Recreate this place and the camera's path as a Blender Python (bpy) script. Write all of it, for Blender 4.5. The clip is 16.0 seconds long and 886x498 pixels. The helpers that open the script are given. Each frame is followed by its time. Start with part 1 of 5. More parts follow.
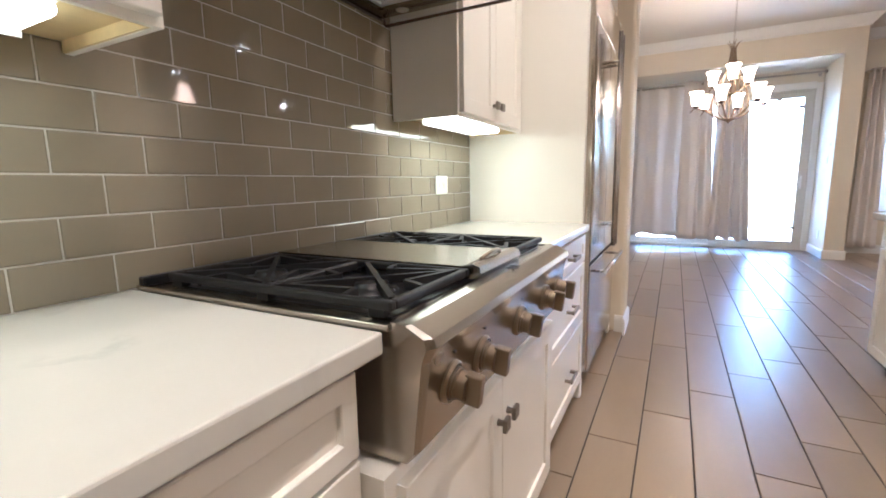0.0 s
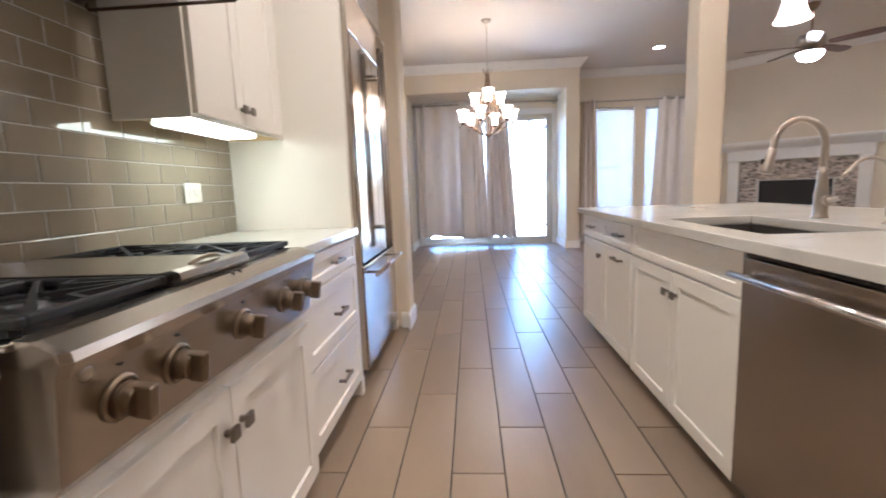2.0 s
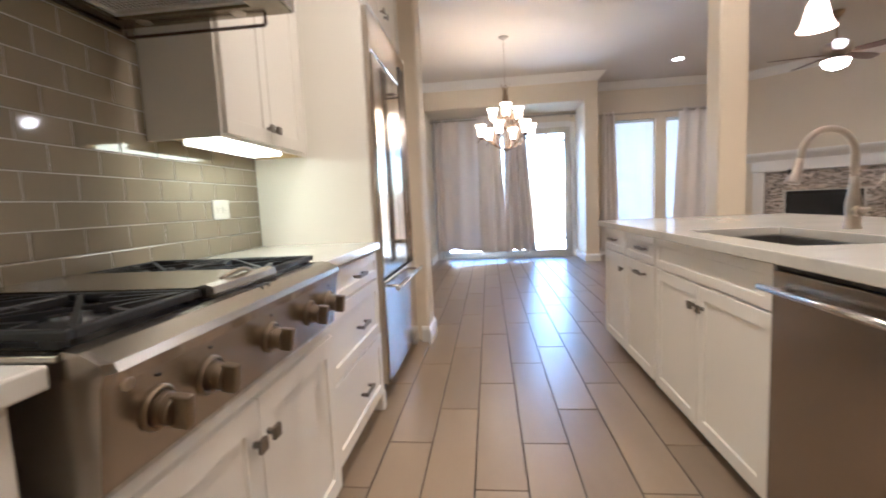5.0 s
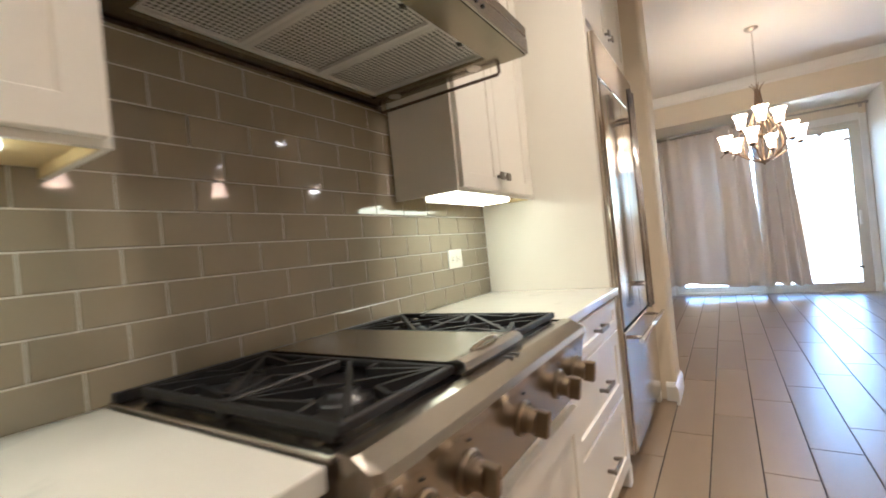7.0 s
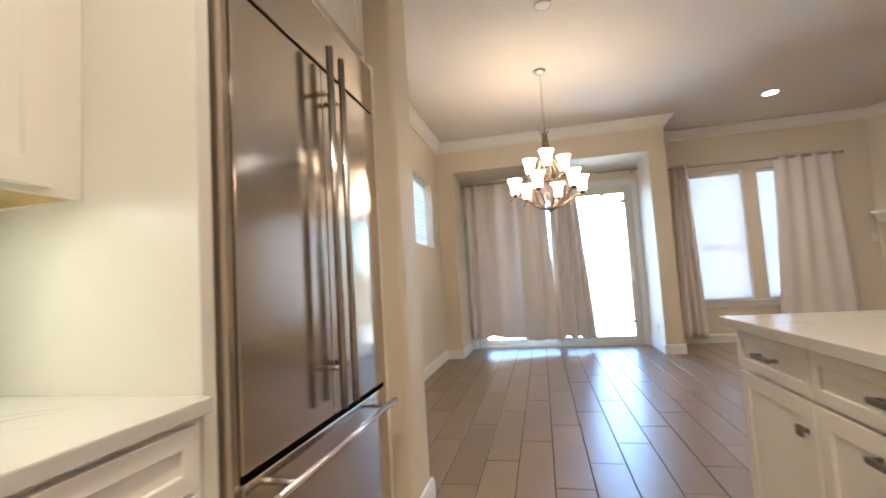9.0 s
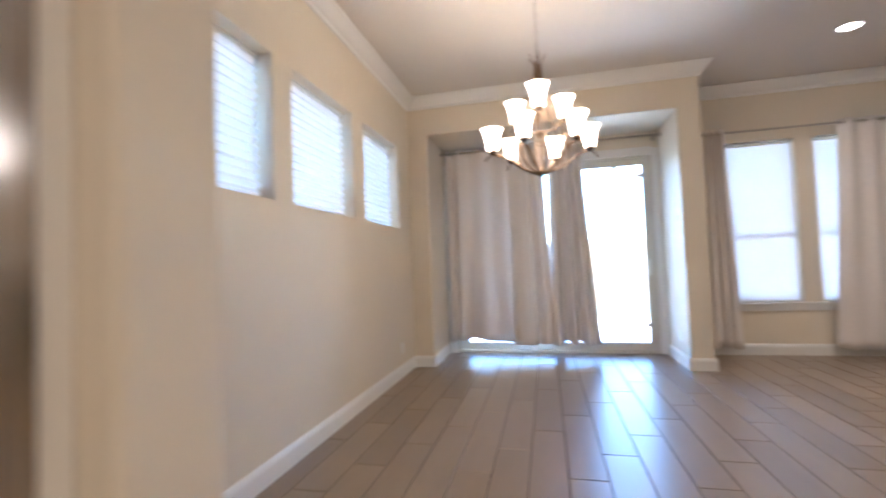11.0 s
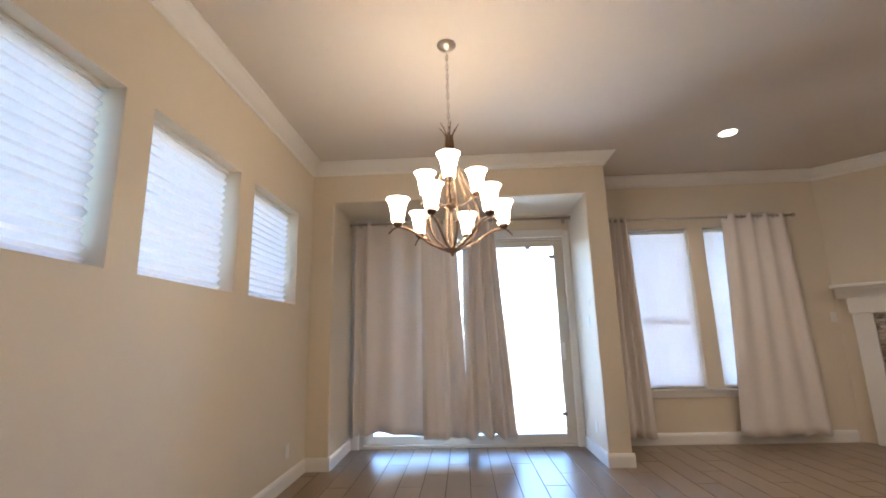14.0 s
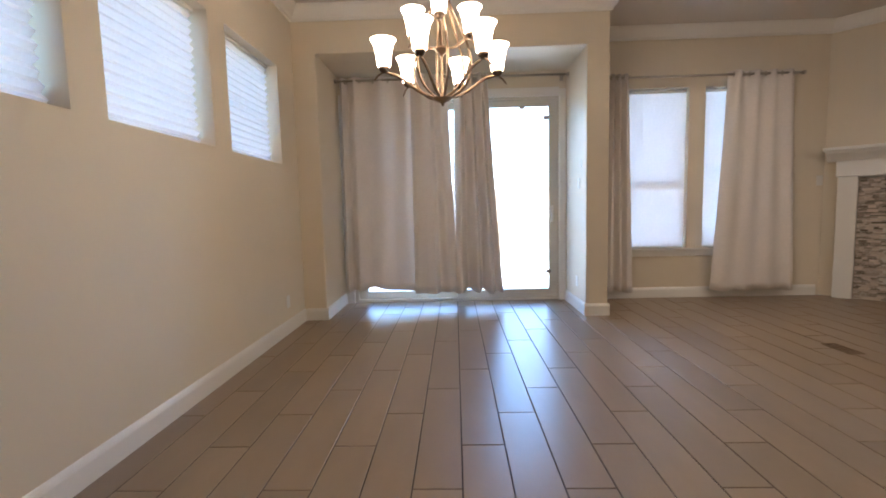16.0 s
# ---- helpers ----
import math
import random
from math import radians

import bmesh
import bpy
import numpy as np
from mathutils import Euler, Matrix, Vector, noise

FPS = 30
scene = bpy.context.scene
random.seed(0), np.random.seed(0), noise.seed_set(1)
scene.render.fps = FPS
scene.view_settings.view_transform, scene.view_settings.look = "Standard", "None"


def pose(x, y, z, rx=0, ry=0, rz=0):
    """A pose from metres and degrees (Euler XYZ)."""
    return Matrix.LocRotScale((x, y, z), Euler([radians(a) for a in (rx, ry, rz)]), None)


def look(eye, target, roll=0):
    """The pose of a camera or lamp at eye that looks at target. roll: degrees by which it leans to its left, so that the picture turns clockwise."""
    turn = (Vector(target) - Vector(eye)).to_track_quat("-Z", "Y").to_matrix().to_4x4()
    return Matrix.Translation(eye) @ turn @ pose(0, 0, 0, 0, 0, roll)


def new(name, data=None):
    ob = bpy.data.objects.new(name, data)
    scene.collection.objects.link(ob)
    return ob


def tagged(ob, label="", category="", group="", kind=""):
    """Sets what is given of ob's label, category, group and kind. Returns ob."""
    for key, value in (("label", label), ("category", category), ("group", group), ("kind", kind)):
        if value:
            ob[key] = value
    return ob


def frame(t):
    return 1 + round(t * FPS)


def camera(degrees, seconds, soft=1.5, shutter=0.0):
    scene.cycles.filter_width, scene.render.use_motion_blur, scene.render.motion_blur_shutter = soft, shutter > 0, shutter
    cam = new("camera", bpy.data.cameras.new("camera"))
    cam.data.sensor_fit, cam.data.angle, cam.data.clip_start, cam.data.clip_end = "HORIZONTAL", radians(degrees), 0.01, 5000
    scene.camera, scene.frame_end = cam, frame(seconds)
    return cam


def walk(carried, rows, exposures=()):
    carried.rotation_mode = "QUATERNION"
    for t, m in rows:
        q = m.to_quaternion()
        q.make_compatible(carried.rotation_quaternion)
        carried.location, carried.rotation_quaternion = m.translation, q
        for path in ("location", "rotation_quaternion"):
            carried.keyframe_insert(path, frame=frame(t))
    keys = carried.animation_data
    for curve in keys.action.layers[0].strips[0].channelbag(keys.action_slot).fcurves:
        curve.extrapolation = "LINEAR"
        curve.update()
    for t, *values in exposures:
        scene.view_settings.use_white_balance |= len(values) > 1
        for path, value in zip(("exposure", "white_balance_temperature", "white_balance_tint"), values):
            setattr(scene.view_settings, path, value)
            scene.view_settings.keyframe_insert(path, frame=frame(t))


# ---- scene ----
cam = camera(90.5, 16.0, soft=1.8, shutter=0.6)
PATH = [
    (0, (0.653, 0.261, 1.13), (-0.268, 2.012, 0.834), -1.0),
    (0.5, (0.68, 0.259, 1.123), (-0.176, 2.038, 0.799), -1.1),
    (1, (0.76, 0.258, 1.113), (0.154, 2.14, 0.807), -1.6),
    (1.5, (0.832, 0.261, 1.113), (0.505, 2.215, 0.846), -2.1),
    (2, (0.882, 0.277, 1.1), (0.748, 2.254, 0.829), -2.1),
    (2.5, (0.911, 0.281, 1.099), (0.896, 2.263, 0.829), -2.2),
    (3, (0.932, 0.284, 1.094), (0.959, 2.267, 0.833), -2.7),
    (3.2, (0.934, 0.288, 1.093), (0.96, 2.271, 0.833), -2.7),
    (5.3, (0.832, 0.255, 1.106), (0.478, 2.216, 0.934), -2.6),
    (5.5, (0.795, 0.247, 1.117), (0.268, 2.173, 1.005), -2.8),
    (6, (0.715, 0.232, 1.18), (-0.124, 2.048, 1.202), -3.3),
    (6.5, (0.683, 0.248, 1.195), (-0.291, 1.993, 1.266), -3.1),
    (7, (0.725, 0.401, 1.167), (-0.357, 2.083, 1.174), -5.7),
    (7.5, (0.813, 0.647, 1.181), (-0.13, 2.411, 1.206), -4.1),
    (8, (0.874, 0.993, 1.171), (0.363, 2.926, 1.204), -4.5),
    (8.5, (0.926, 1.362, 1.167), (0.684, 3.345, 1.246), -3.9),
    (8.7, (0.954, 1.506, 1.132), (0.62, 3.472, 1.277), -4.5),
    (10.8, (1.137, 2.893, 1.163), (0.544, 4.801, 1.251), -1.9),
    (11, (1.127, 3.044, 1.159), (0.671, 4.989, 1.236), -2.2),
    (11.5, (1.126, 3.36, 1.167), (0.997, 5.356, 1.192), -2.7),
    (12, (1.165, 3.48, 1.159), (1.127, 5.479, 1.108), -2.3),
    (12.5, (1.174, 3.508, 1.193), (1.157, 5.508, 1.2), -1.4),
    (13, (1.18, 3.485, 1.227), (1.145, 5.476, 1.41), -1.2),
    (13.5, (1.172, 3.474, 1.237), (1.122, 5.45, 1.542), -1.8),
    (14, (1.176, 3.467, 1.244), (1.095, 5.426, 1.638), -1.5),
    (14.5, (1.182, 3.471, 1.234), (1.108, 5.447, 1.534), -1.3),
    (15, (1.175, 3.488, 1.188), (1.09, 5.485, 1.225), -0.8),
    (15.5, (1.18, 3.489, 1.151), (1.128, 5.484, 1.019), -1.6),
    (16, (1.183, 3.49, 1.135), (1.124, 5.481, 0.953), -1.4),
]
EXPOSURES = [(0.0, 5.05, 4750, 15), (1.0, 5.05, 4780, 15), (2.2, 4.83, 4750, 16), (3.2, 4.82, 4750, 16), (5.5, 4.81, 4950, 13.5), (7.0, 4.82, 5050, 11.5), (7.5, 4.94, 5080, 11.5), (8.0, 4.91, 5130, 11), (8.7, 4.75, 5250, 11), (10.8, 4.80, 4920, 14), (12.0, 4.42, 5090, 15), (13.0, 4.42, 5250, 14.5), (16.0, 4.36, 5350, 14)]
walk(cam, [(t, look(eye, target, roll)) for t, eye, target, roll in PATH], EXPOSURES)

# ---- world, sun, large lights ----
world = bpy.data.worlds.new("sky")
scene.world = world
world.use_nodes = True
wn = world.node_tree
sky = wn.nodes.new("ShaderNodeTexSky")
sky.sky_type = "NISHITA"
sky.sun_disc = False
sky.sun_elevation = radians(60)
sky.sun_rotation = radians(120)
wn.links.new(sky.outputs[0], wn.nodes["Background"].inputs[0])
wn.nodes["Background"].inputs[1].default_value = 0.15
sun_data = bpy.data.lights.new("sun", "SUN")
sun_data.energy, sun_data.angle, sun_data.color = 3.2, radians(0.5), (1.0, 0.95, 0.86)
sun = new("sun", sun_data)
sun.matrix_world = look((7, -4, 14), (0, 0, 0))

WARM = (1.0, 0.72, 0.42)
SHADE_GLOW, PENDANT_GLOW, CABINET_GLOW, CAN_POWER = 0.92, 0.70, 0.40, 1.2


# ---- materials ----
def mat(name, color, rough=0.5, metal=0.0, var=0.08, scale=6.0, bump=0.0, bscale=80.0, rvar=0.06, rnd=0.0, island=0.0,
        stretch=(1, 1, 1), coat=0.0, emit=None, power=0.0, sheen=0.0, veins=0.0, detail=6):
    m = bpy.data.materials.new(name)
    m.use_nodes = True
    nt = m.node_tree
    p = nt.nodes["Principled BSDF"]
    p.inputs["Metallic"].default_value = metal
    p.inputs["Coat Weight"].default_value = coat
    p.inputs["Coat Roughness"].default_value = 0.08
    p.inputs["Sheen Weight"].default_value = sheen
    co = nt.nodes.new("ShaderNodeTexCoord")
    mp = nt.nodes.new("ShaderNodeMapping")
    mp.inputs["Scale"].default_value = stretch
    nt.links.new(co.outputs["Object"], mp.inputs["Vector"])
    place = mp.outputs[0]
    if rnd:
        who = nt.nodes.new("ShaderNodeObjectInfo")
        far = nt.nodes.new("ShaderNodeVectorMath")
        far.operation = "SCALE"
        far.inputs[0].default_value = (37.0, 53.0, 71.0)
        nt.links.new(who.outputs["Random"], far.inputs["Scale"])
        move = nt.nodes.new("ShaderNodeVectorMath")
        nt.links.new(mp.outputs[0], move.inputs[0])
        nt.links.new(far.outputs[0], move.inputs[1])
        place = move.outputs[0]
    n1 = nt.nodes.new("ShaderNodeTexNoise")
    n1.inputs["Scale"].default_value = scale
    n1.inputs["Detail"].default_value = detail
    n1.inputs["Roughness"].default_value = 0.6
    nt.links.new(place, n1.inputs["Vector"])
    n2 = nt.nodes.new("ShaderNodeTexNoise")
    n2.inputs["Scale"].default_value = bscale
    n2.inputs["Detail"].default_value = 3
    nt.links.new(place, n2.inputs["Vector"])
    add = nt.nodes.new("ShaderNodeMath")
    add.operation = "MULTIPLY_ADD"
    add.inputs[1].default_value = 0.3
    nt.links.new(n2.outputs[0], add.inputs[0])
    nt.links.new(n1.outputs[0], add.inputs[2])
    last = add.outputs[0]
    extra = []
    if rnd:
        oi = nt.nodes.new("ShaderNodeObjectInfo")
        extra.append((oi.outputs["Random"], rnd))
    if island:
        ge = nt.nodes.new("ShaderNodeNewGeometry")
        extra.append((ge.outputs["Random Per Island"], island))
    for socket, amount in extra:
        ma = nt.nodes.new("ShaderNodeMath")
        ma.operation = "MULTIPLY_ADD"
        ma.inputs[1].default_value = amount
        nt.links.new(socket, ma.inputs[0])
        nt.links.new(last, ma.inputs[2])
        last = ma.outputs[0]
    span = 0.42 + (rnd + island) * 0.5
    mid = 0.65 + (rnd + island) * 0.5
    ramp = nt.nodes.new("ShaderNodeMath")
    ramp.operation = "MULTIPLY_ADD"
    ramp.inputs[1].default_value = var / span
    ramp.inputs[2].default_value = 1 - mid * var / span
    nt.links.new(last, ramp.inputs[0])
    mul = nt.nodes.new("ShaderNodeMix")
    mul.data_type, mul.blend_type = "RGBA", "MULTIPLY"
    mul.inputs["Factor"].default_value = 1.0
    mul.inputs["A"].default_value = (*color, 1)
    nt.links.new(ramp.outputs[0], mul.inputs["B"])
    out = mul.outputs["Result"]
    if veins:
        v1 = nt.nodes.new("ShaderNodeTexNoise")
        v1.inputs["Scale"].default_value = 3.2
        v1.inputs["Detail"].default_value = 5
        v1.inputs["Distortion"].default_value = 1.1
        nt.links.new(mp.outputs[0], v1.inputs["Vector"])
        off = nt.nodes.new("ShaderNodeMath")
        off.operation = "SUBTRACT"
        off.inputs[1].default_value = 0.5
        nt.links.new(v1.outputs[0], off.inputs[0])
        ab = nt.nodes.new("ShaderNodeMath")
        ab.operation = "ABSOLUTE"
        nt.links.new(off.outputs[0], ab.inputs[0])
        vr = nt.nodes.new("ShaderNodeMapRange")
        vr.inputs["From Max"].default_value = 0.03
        vr.inputs["To Min"].default_value = 1.0
        vr.inputs["To Max"].default_value = 0.0
        nt.links.new(ab.outputs[0], vr.inputs["Value"])
        v2 = nt.nodes.new("ShaderNodeTexNoise")
        v2.inputs["Scale"].default_value = 4.5
        nt.links.new(mp.outputs[0], v2.inputs["Vector"])
        v2r = nt.nodes.new("ShaderNodeMapRange")
        v2r.inputs["From Min"].default_value = 0.52
        v2r.inputs["From Max"].default_value = 0.72
        v2r.inputs["To Max"].default_value = veins
        nt.links.new(v2.outputs[0], v2r.inputs["Value"])
        amount = nt.nodes.new("ShaderNodeMath")
        amount.operation = "MULTIPLY"
        nt.links.new(vr.outputs[0], amount.inputs[0])
        nt.links.new(v2r.outputs[0], amount.inputs[1])
        vm = nt.nodes.new("ShaderNodeMix")
        vm.data_type = "RGBA"
        vm.inputs["B"].default_value = (0.30, 0.30, 0.29, 1)
        nt.links.new(amount.outputs[0], vm.inputs["Factor"])
        nt.links.new(out, vm.inputs["A"])
        out = vm.outputs["Result"]
    nt.links.new(out, p.inputs["Base Color"])
    rr = nt.nodes.new("ShaderNodeMath")
    rr.operation = "MULTIPLY_ADD"
    rr.inputs[1].default_value = rvar * 2.5
    rr.inputs[2].default_value = rough - rvar * 1.25
    nt.links.new(n1.outputs[0], rr.inputs[0])
    nt.links.new(rr.outputs[0], p.inputs["Roughness"])
    if bump:
        b = nt.nodes.new("ShaderNodeBump")
        b.inputs["Strength"].default_value = bump
        b.inputs["Distance"].default_value = 0.002
        nt.links.new(n2.outputs[0], b.inputs["Height"])
        nt.links.new(b.outputs[0], p.inputs["Normal"])
    if emit:
        p.inputs["Emission Color"].default_value = (*emit, 1)
        p.inputs["Emission Strength"].default_value = power
    return m


WALL = mat("wall_paint", (0.71, 0.63, 0.49), 0.62, var=0.04, scale=1.5, bump=0.04, bscale=160, rvar=0.01)
CEIL = mat("ceiling_paint", (0.66, 0.61, 0.54), 0.8, var=0.03, scale=1.2, bump=0.35, bscale=120)
TRIM = mat("trim_paint", (0.78, 0.76, 0.71), 0.35, var=0.03, scale=3, bump=0.05)
CABINET = mat("cabinet_paint", (0.82, 0.79, 0.715), 0.3, var=0.015, scale=2, bump=0.0, bscale=200, rvar=0.01)
CABINET_IN = mat("cabinet_underside_wood", (0.62, 0.48, 0.24), 0.5, var=0.15, scale=4, stretch=(8, 1, 8))
QUARTZ = mat("white_quartz", (0.61, 0.595, 0.54), 0.14, var=0.035, scale=2.5, bscale=25, rvar=0.03, veins=0.45)
GROUT = mat("wall_grout", (0.60, 0.575, 0.51), 0.8, var=0.08, scale=20, bump=0.3)
GLASS_TILE = mat("taupe_glass_tile", (0.282, 0.243, 0.174), 0.04, var=0.09, scale=5, rnd=0.35, rvar=0.02, bump=0.05, bscale=14, coat=0.3)
FLOOR_TILE = mat("wood_look_floor_tile", (0.255, 0.192, 0.130), 0.325, var=0.24, scale=2.2, rnd=0.8, island=0.0, bump=0.0, bscale=40, rvar=0.02, stretch=(3.0, 0.8, 1), detail=2)
FLOOR_GROUT = mat("dark_floor_grout", (0.05, 0.04, 0.033), 0.85, var=0.15, scale=30, bump=0.3)
STEEL = mat("brushed_stainless_steel", (0.60, 0.57, 0.53), 0.22, metal=1.0, var=0.03, scale=3, bscale=30, rvar=0.03, stretch=(1, 1, 28))
STEEL_DARK = mat("dark_stainless_door", (0.37, 0.325, 0.275), 0.25, metal=1.0, var=0.01, scale=3, bscale=40, rvar=0.008, stretch=(1, 24, 1))
RANGE_STEEL = mat("range_stainless_steel", (0.42, 0.385, 0.335), 0.24, metal=1.0, var=0.03, scale=3, bscale=30, rvar=0.02, stretch=(1, 1, 40))
FRIDGE_STEEL = mat("refrigerator_stainless_steel", (0.58, 0.52, 0.44), 0.15, metal=1.0, var=0.03, scale=3, bscale=30, rvar=0.02, stretch=(1, 1, 40))
# range steel darkened: the underside's dim reflections are put into the colour
HOOD_STEEL_SHADED = mat("hood_stainless_steel", (0.24, 0.205, 0.145), 0.235, metal=1.0, var=0.03, scale=3, bscale=30, rvar=0.02, stretch=(1, 1, 40))
NICKEL = mat("brushed_nickel", (0.50, 0.45, 0.38), 0.32, metal=1.0, var=0.08, scale=25, bump=0.05)
KNOB_METAL = mat("warm_satin_knob_metal", (0.27, 0.215, 0.15), 0.36, metal=1.0, var=0.08, scale=25)
PEWTER = mat("pewter_cabinet_hardware", (0.25, 0.225, 0.19), 0.36, metal=1.0, var=0.15, scale=30)
BRONZE = mat("aged_bronze", (0.28, 0.20, 0.13), 0.33, metal=1.0, var=0.22, scale=30)
VENT_BROWN = mat("brown_register_paint", (0.15, 0.10, 0.065), 0.45, var=0.15, scale=30)
DARK_BRONZE = mat("dark_bronze", (0.10, 0.07, 0.05), 0.4, metal=0.8, var=0.2, scale=30)
IRON = mat("black_cast_iron", (0.006, 0.006, 0.007), 0.55, var=0.3, scale=30, bump=0.1, bscale=220)
BLACK = mat("black_enamel", (0.012, 0.012, 0.013), 0.3, var=0.2, scale=20)
RUBBER = mat("dark_gap", (0.03, 0.025, 0.022), 0.7, var=0.2, scale=30)
PLASTIC = mat("white_plastic", (0.78, 0.76, 0.70), 0.35, var=0.02, scale=20)
DOOR_FRAME = mat("almond_vinyl_frame", (0.62, 0.58, 0.49), 0.4, var=0.03, scale=8)
SINK = mat("granite_composite_sink", (0.05, 0.045, 0.04), 0.5, var=0.4, scale=120, bump=0.2)
FIREBOX = mat("firebox_black", (0.008, 0.008, 0.008), 0.6, var=0.3, scale=20)
MOSAIC = mat("stone_and_glass_mosaic", (0.40, 0.34, 0.28), 0.25, var=1.0, scale=8, island=1.6, rvar=0.12)
FAN_WOOD = mat("dark_walnut_blade", (0.09, 0.05, 0.035), 0.35, var=0.25, scale=10, stretch=(1, 14, 14))
FENCE_WOOD = mat("cedar_fence", (0.45, 0.30, 0.18), 0.75, var=0.25, scale=6, rnd=0.4, stretch=(8, 8, 1))
CONCRETE = mat("pale_concrete", (0.60, 0.58, 0.54), 0.85, var=0.1, scale=2, bump=0.3)
GRASS = mat("lawn", (0.12, 0.13, 0.085), 0.9, var=0.35, scale=9, bump=0.6)
MESH = mat("hood_filter_metal", (0.66, 0.64, 0.60), 0.4, metal=0.35, var=0.05, scale=20)
OUTSIDE = mat("outside_stucco", (0.6, 0.56, 0.5), 0.8, var=0.06, scale=4)
SHADE_GLASS = mat("lit_frosted_glass", (0.85, 0.8, 0.7), 0.4, var=0.02, emit=(1.0, 0.72, 0.43), power=SHADE_GLOW)
PENDANT_GLASS = mat("lit_pendant_glass", (0.85, 0.8, 0.7), 0.4, var=0.02, emit=(1.0, 0.62, 0.38), power=PENDANT_GLOW)
FAN_GLASS = mat("lit_fan_bowl_glass", (0.85, 0.8, 0.7), 0.4, var=0.02, emit=(1.0, 0.84, 0.66), power=3.0)
TUBE = mat("lit_fluorescent_lens", (0.9, 0.9, 0.85), 0.4, var=0.02, emit=(1.0, 0.93, 0.60), power=CABINET_GLOW * 1.15)
# lens of the left strip, set to a weaker glow than the right one
TUBE_DIM = mat("lit_older_fluorescent_lens", (0.9, 0.9, 0.85), 0.4, var=0.02, emit=(1.0, 0.92, 0.60), power=CABINET_GLOW * 0.68)
CAN_LENS = mat("lit_downlight_lens", (0.9, 0.9, 0.85), 0.4, var=0.02, emit=(1.0, 0.88, 0.70), power=1.2)


def pane_material():
    m = bpy.data.materials.new("clear_window_glass")
    m.use_nodes = True
    nt = m.node_tree
    nt.nodes.remove(nt.nodes["Principled BSDF"])
    tr = nt.nodes.new("ShaderNodeBsdfTransparent")
    tr.inputs[0].default_value = (0.93, 0.96, 0.95, 1)
    gl = nt.nodes.new("ShaderNodeBsdfGlossy")
    gl.inputs["Roughness"].default_value = 0.03
    fr = nt.nodes.new("ShaderNodeFresnel")
    fr.inputs[0].default_value = 1.45
    mx = nt.nodes.new("ShaderNodeMixShader")
    nt.links.new(fr.outputs[0], mx.inputs[0])
    nt.links.new(tr.outputs[0], mx.inputs[1])
    nt.links.new(gl.outputs[0], mx.inputs[2])
    nt.links.new(mx.outputs[0], nt.nodes["Material Output"].inputs[0])
    return m


def cloth_material(name, color, share):
    """Thin cloth that lets part of the daylight through."""
    m = bpy.data.materials.new(name)
    m.use_nodes = True
    nt = m.node_tree
    nt.nodes.remove(nt.nodes["Principled BSDF"])
    co = nt.nodes.new("ShaderNodeTexCoord")
    no = nt.nodes.new("ShaderNodeTexNoise")
    no.inputs["Scale"].default_value = 40
    nt.links.new(co.outputs["Object"], no.inputs["Vector"])
    cr = nt.nodes.new("ShaderNodeMapRange")
    cr.inputs["To Min"].default_value = 0.94
    cr.inputs["To Max"].default_value = 1.04
    nt.links.new(no.outputs[0], cr.inputs["Value"])
    mu = nt.nodes.new("ShaderNodeMix")
    mu.data_type, mu.blend_type = "RGBA", "MULTIPLY"
    mu.inputs["Factor"].default_value = 1
    mu.inputs["A"].default_value = (*color, 1)
    nt.links.new(cr.outputs[0], mu.inputs["B"])
    di = nt.nodes.new("ShaderNodeBsdfDiffuse")
    tl = nt.nodes.new("ShaderNodeBsdfTranslucent")
    mx = nt.nodes.new("ShaderNodeMixShader")
    mx.inputs[0].default_value = share
    for s in (di, tl):
        nt.links.new(mu.outputs["Result"], s.inputs[0])
    nt.links.new(di.outputs[0], mx.inputs[1])
    nt.links.new(tl.outputs[0], mx.inputs[2])
    nt.links.new(mx.outputs[0], nt.nodes["Material Output"].inputs[0])
    return m


PANE = pane_material()
SHADE_CLOTH = cloth_material("white_pleated_shade_cloth", (0.90, 0.875, 0.88), 0.145)
CURTAIN = cloth_material("greige_curtain_cloth", (0.82, 0.765, 0.71), 0.085)
ROLLER_CLOTH = cloth_material("white_window_film", (0.90, 0.875, 0.88), 0.145)


# ---- mesh helpers ----
def bx(bm, x0, x1, y0, y1, z0, z1, bev=0.0, seg=1):
    x0, x1 = min(x0, x1), max(x0, x1)
    y0, y1 = min(y0, y1), max(y0, y1)
    z0, z1 = min(z0, z1), max(z0, z1)
    v = [bm.verts.new((x, y, z)) for x in (x0, x1) for y in (y0, y1) for z in (z0, z1)]
    fs = [bm.faces.new([v[i] for i in q]) for q in ((0, 1, 3, 2), (4, 6, 7, 5), (0, 4, 5, 1), (2, 3, 7, 6), (0, 2, 6, 4), (1, 5, 7, 3))]
    if bev:
        es = list({e for f in fs for e in f.edges})
        bmesh.ops.bevel(bm, geom=es, offset=bev, segments=seg, affect="EDGES", profile=0.5)
    return bm


def box(*a, **k):
    return bx(bmesh.new(), *a, **k)


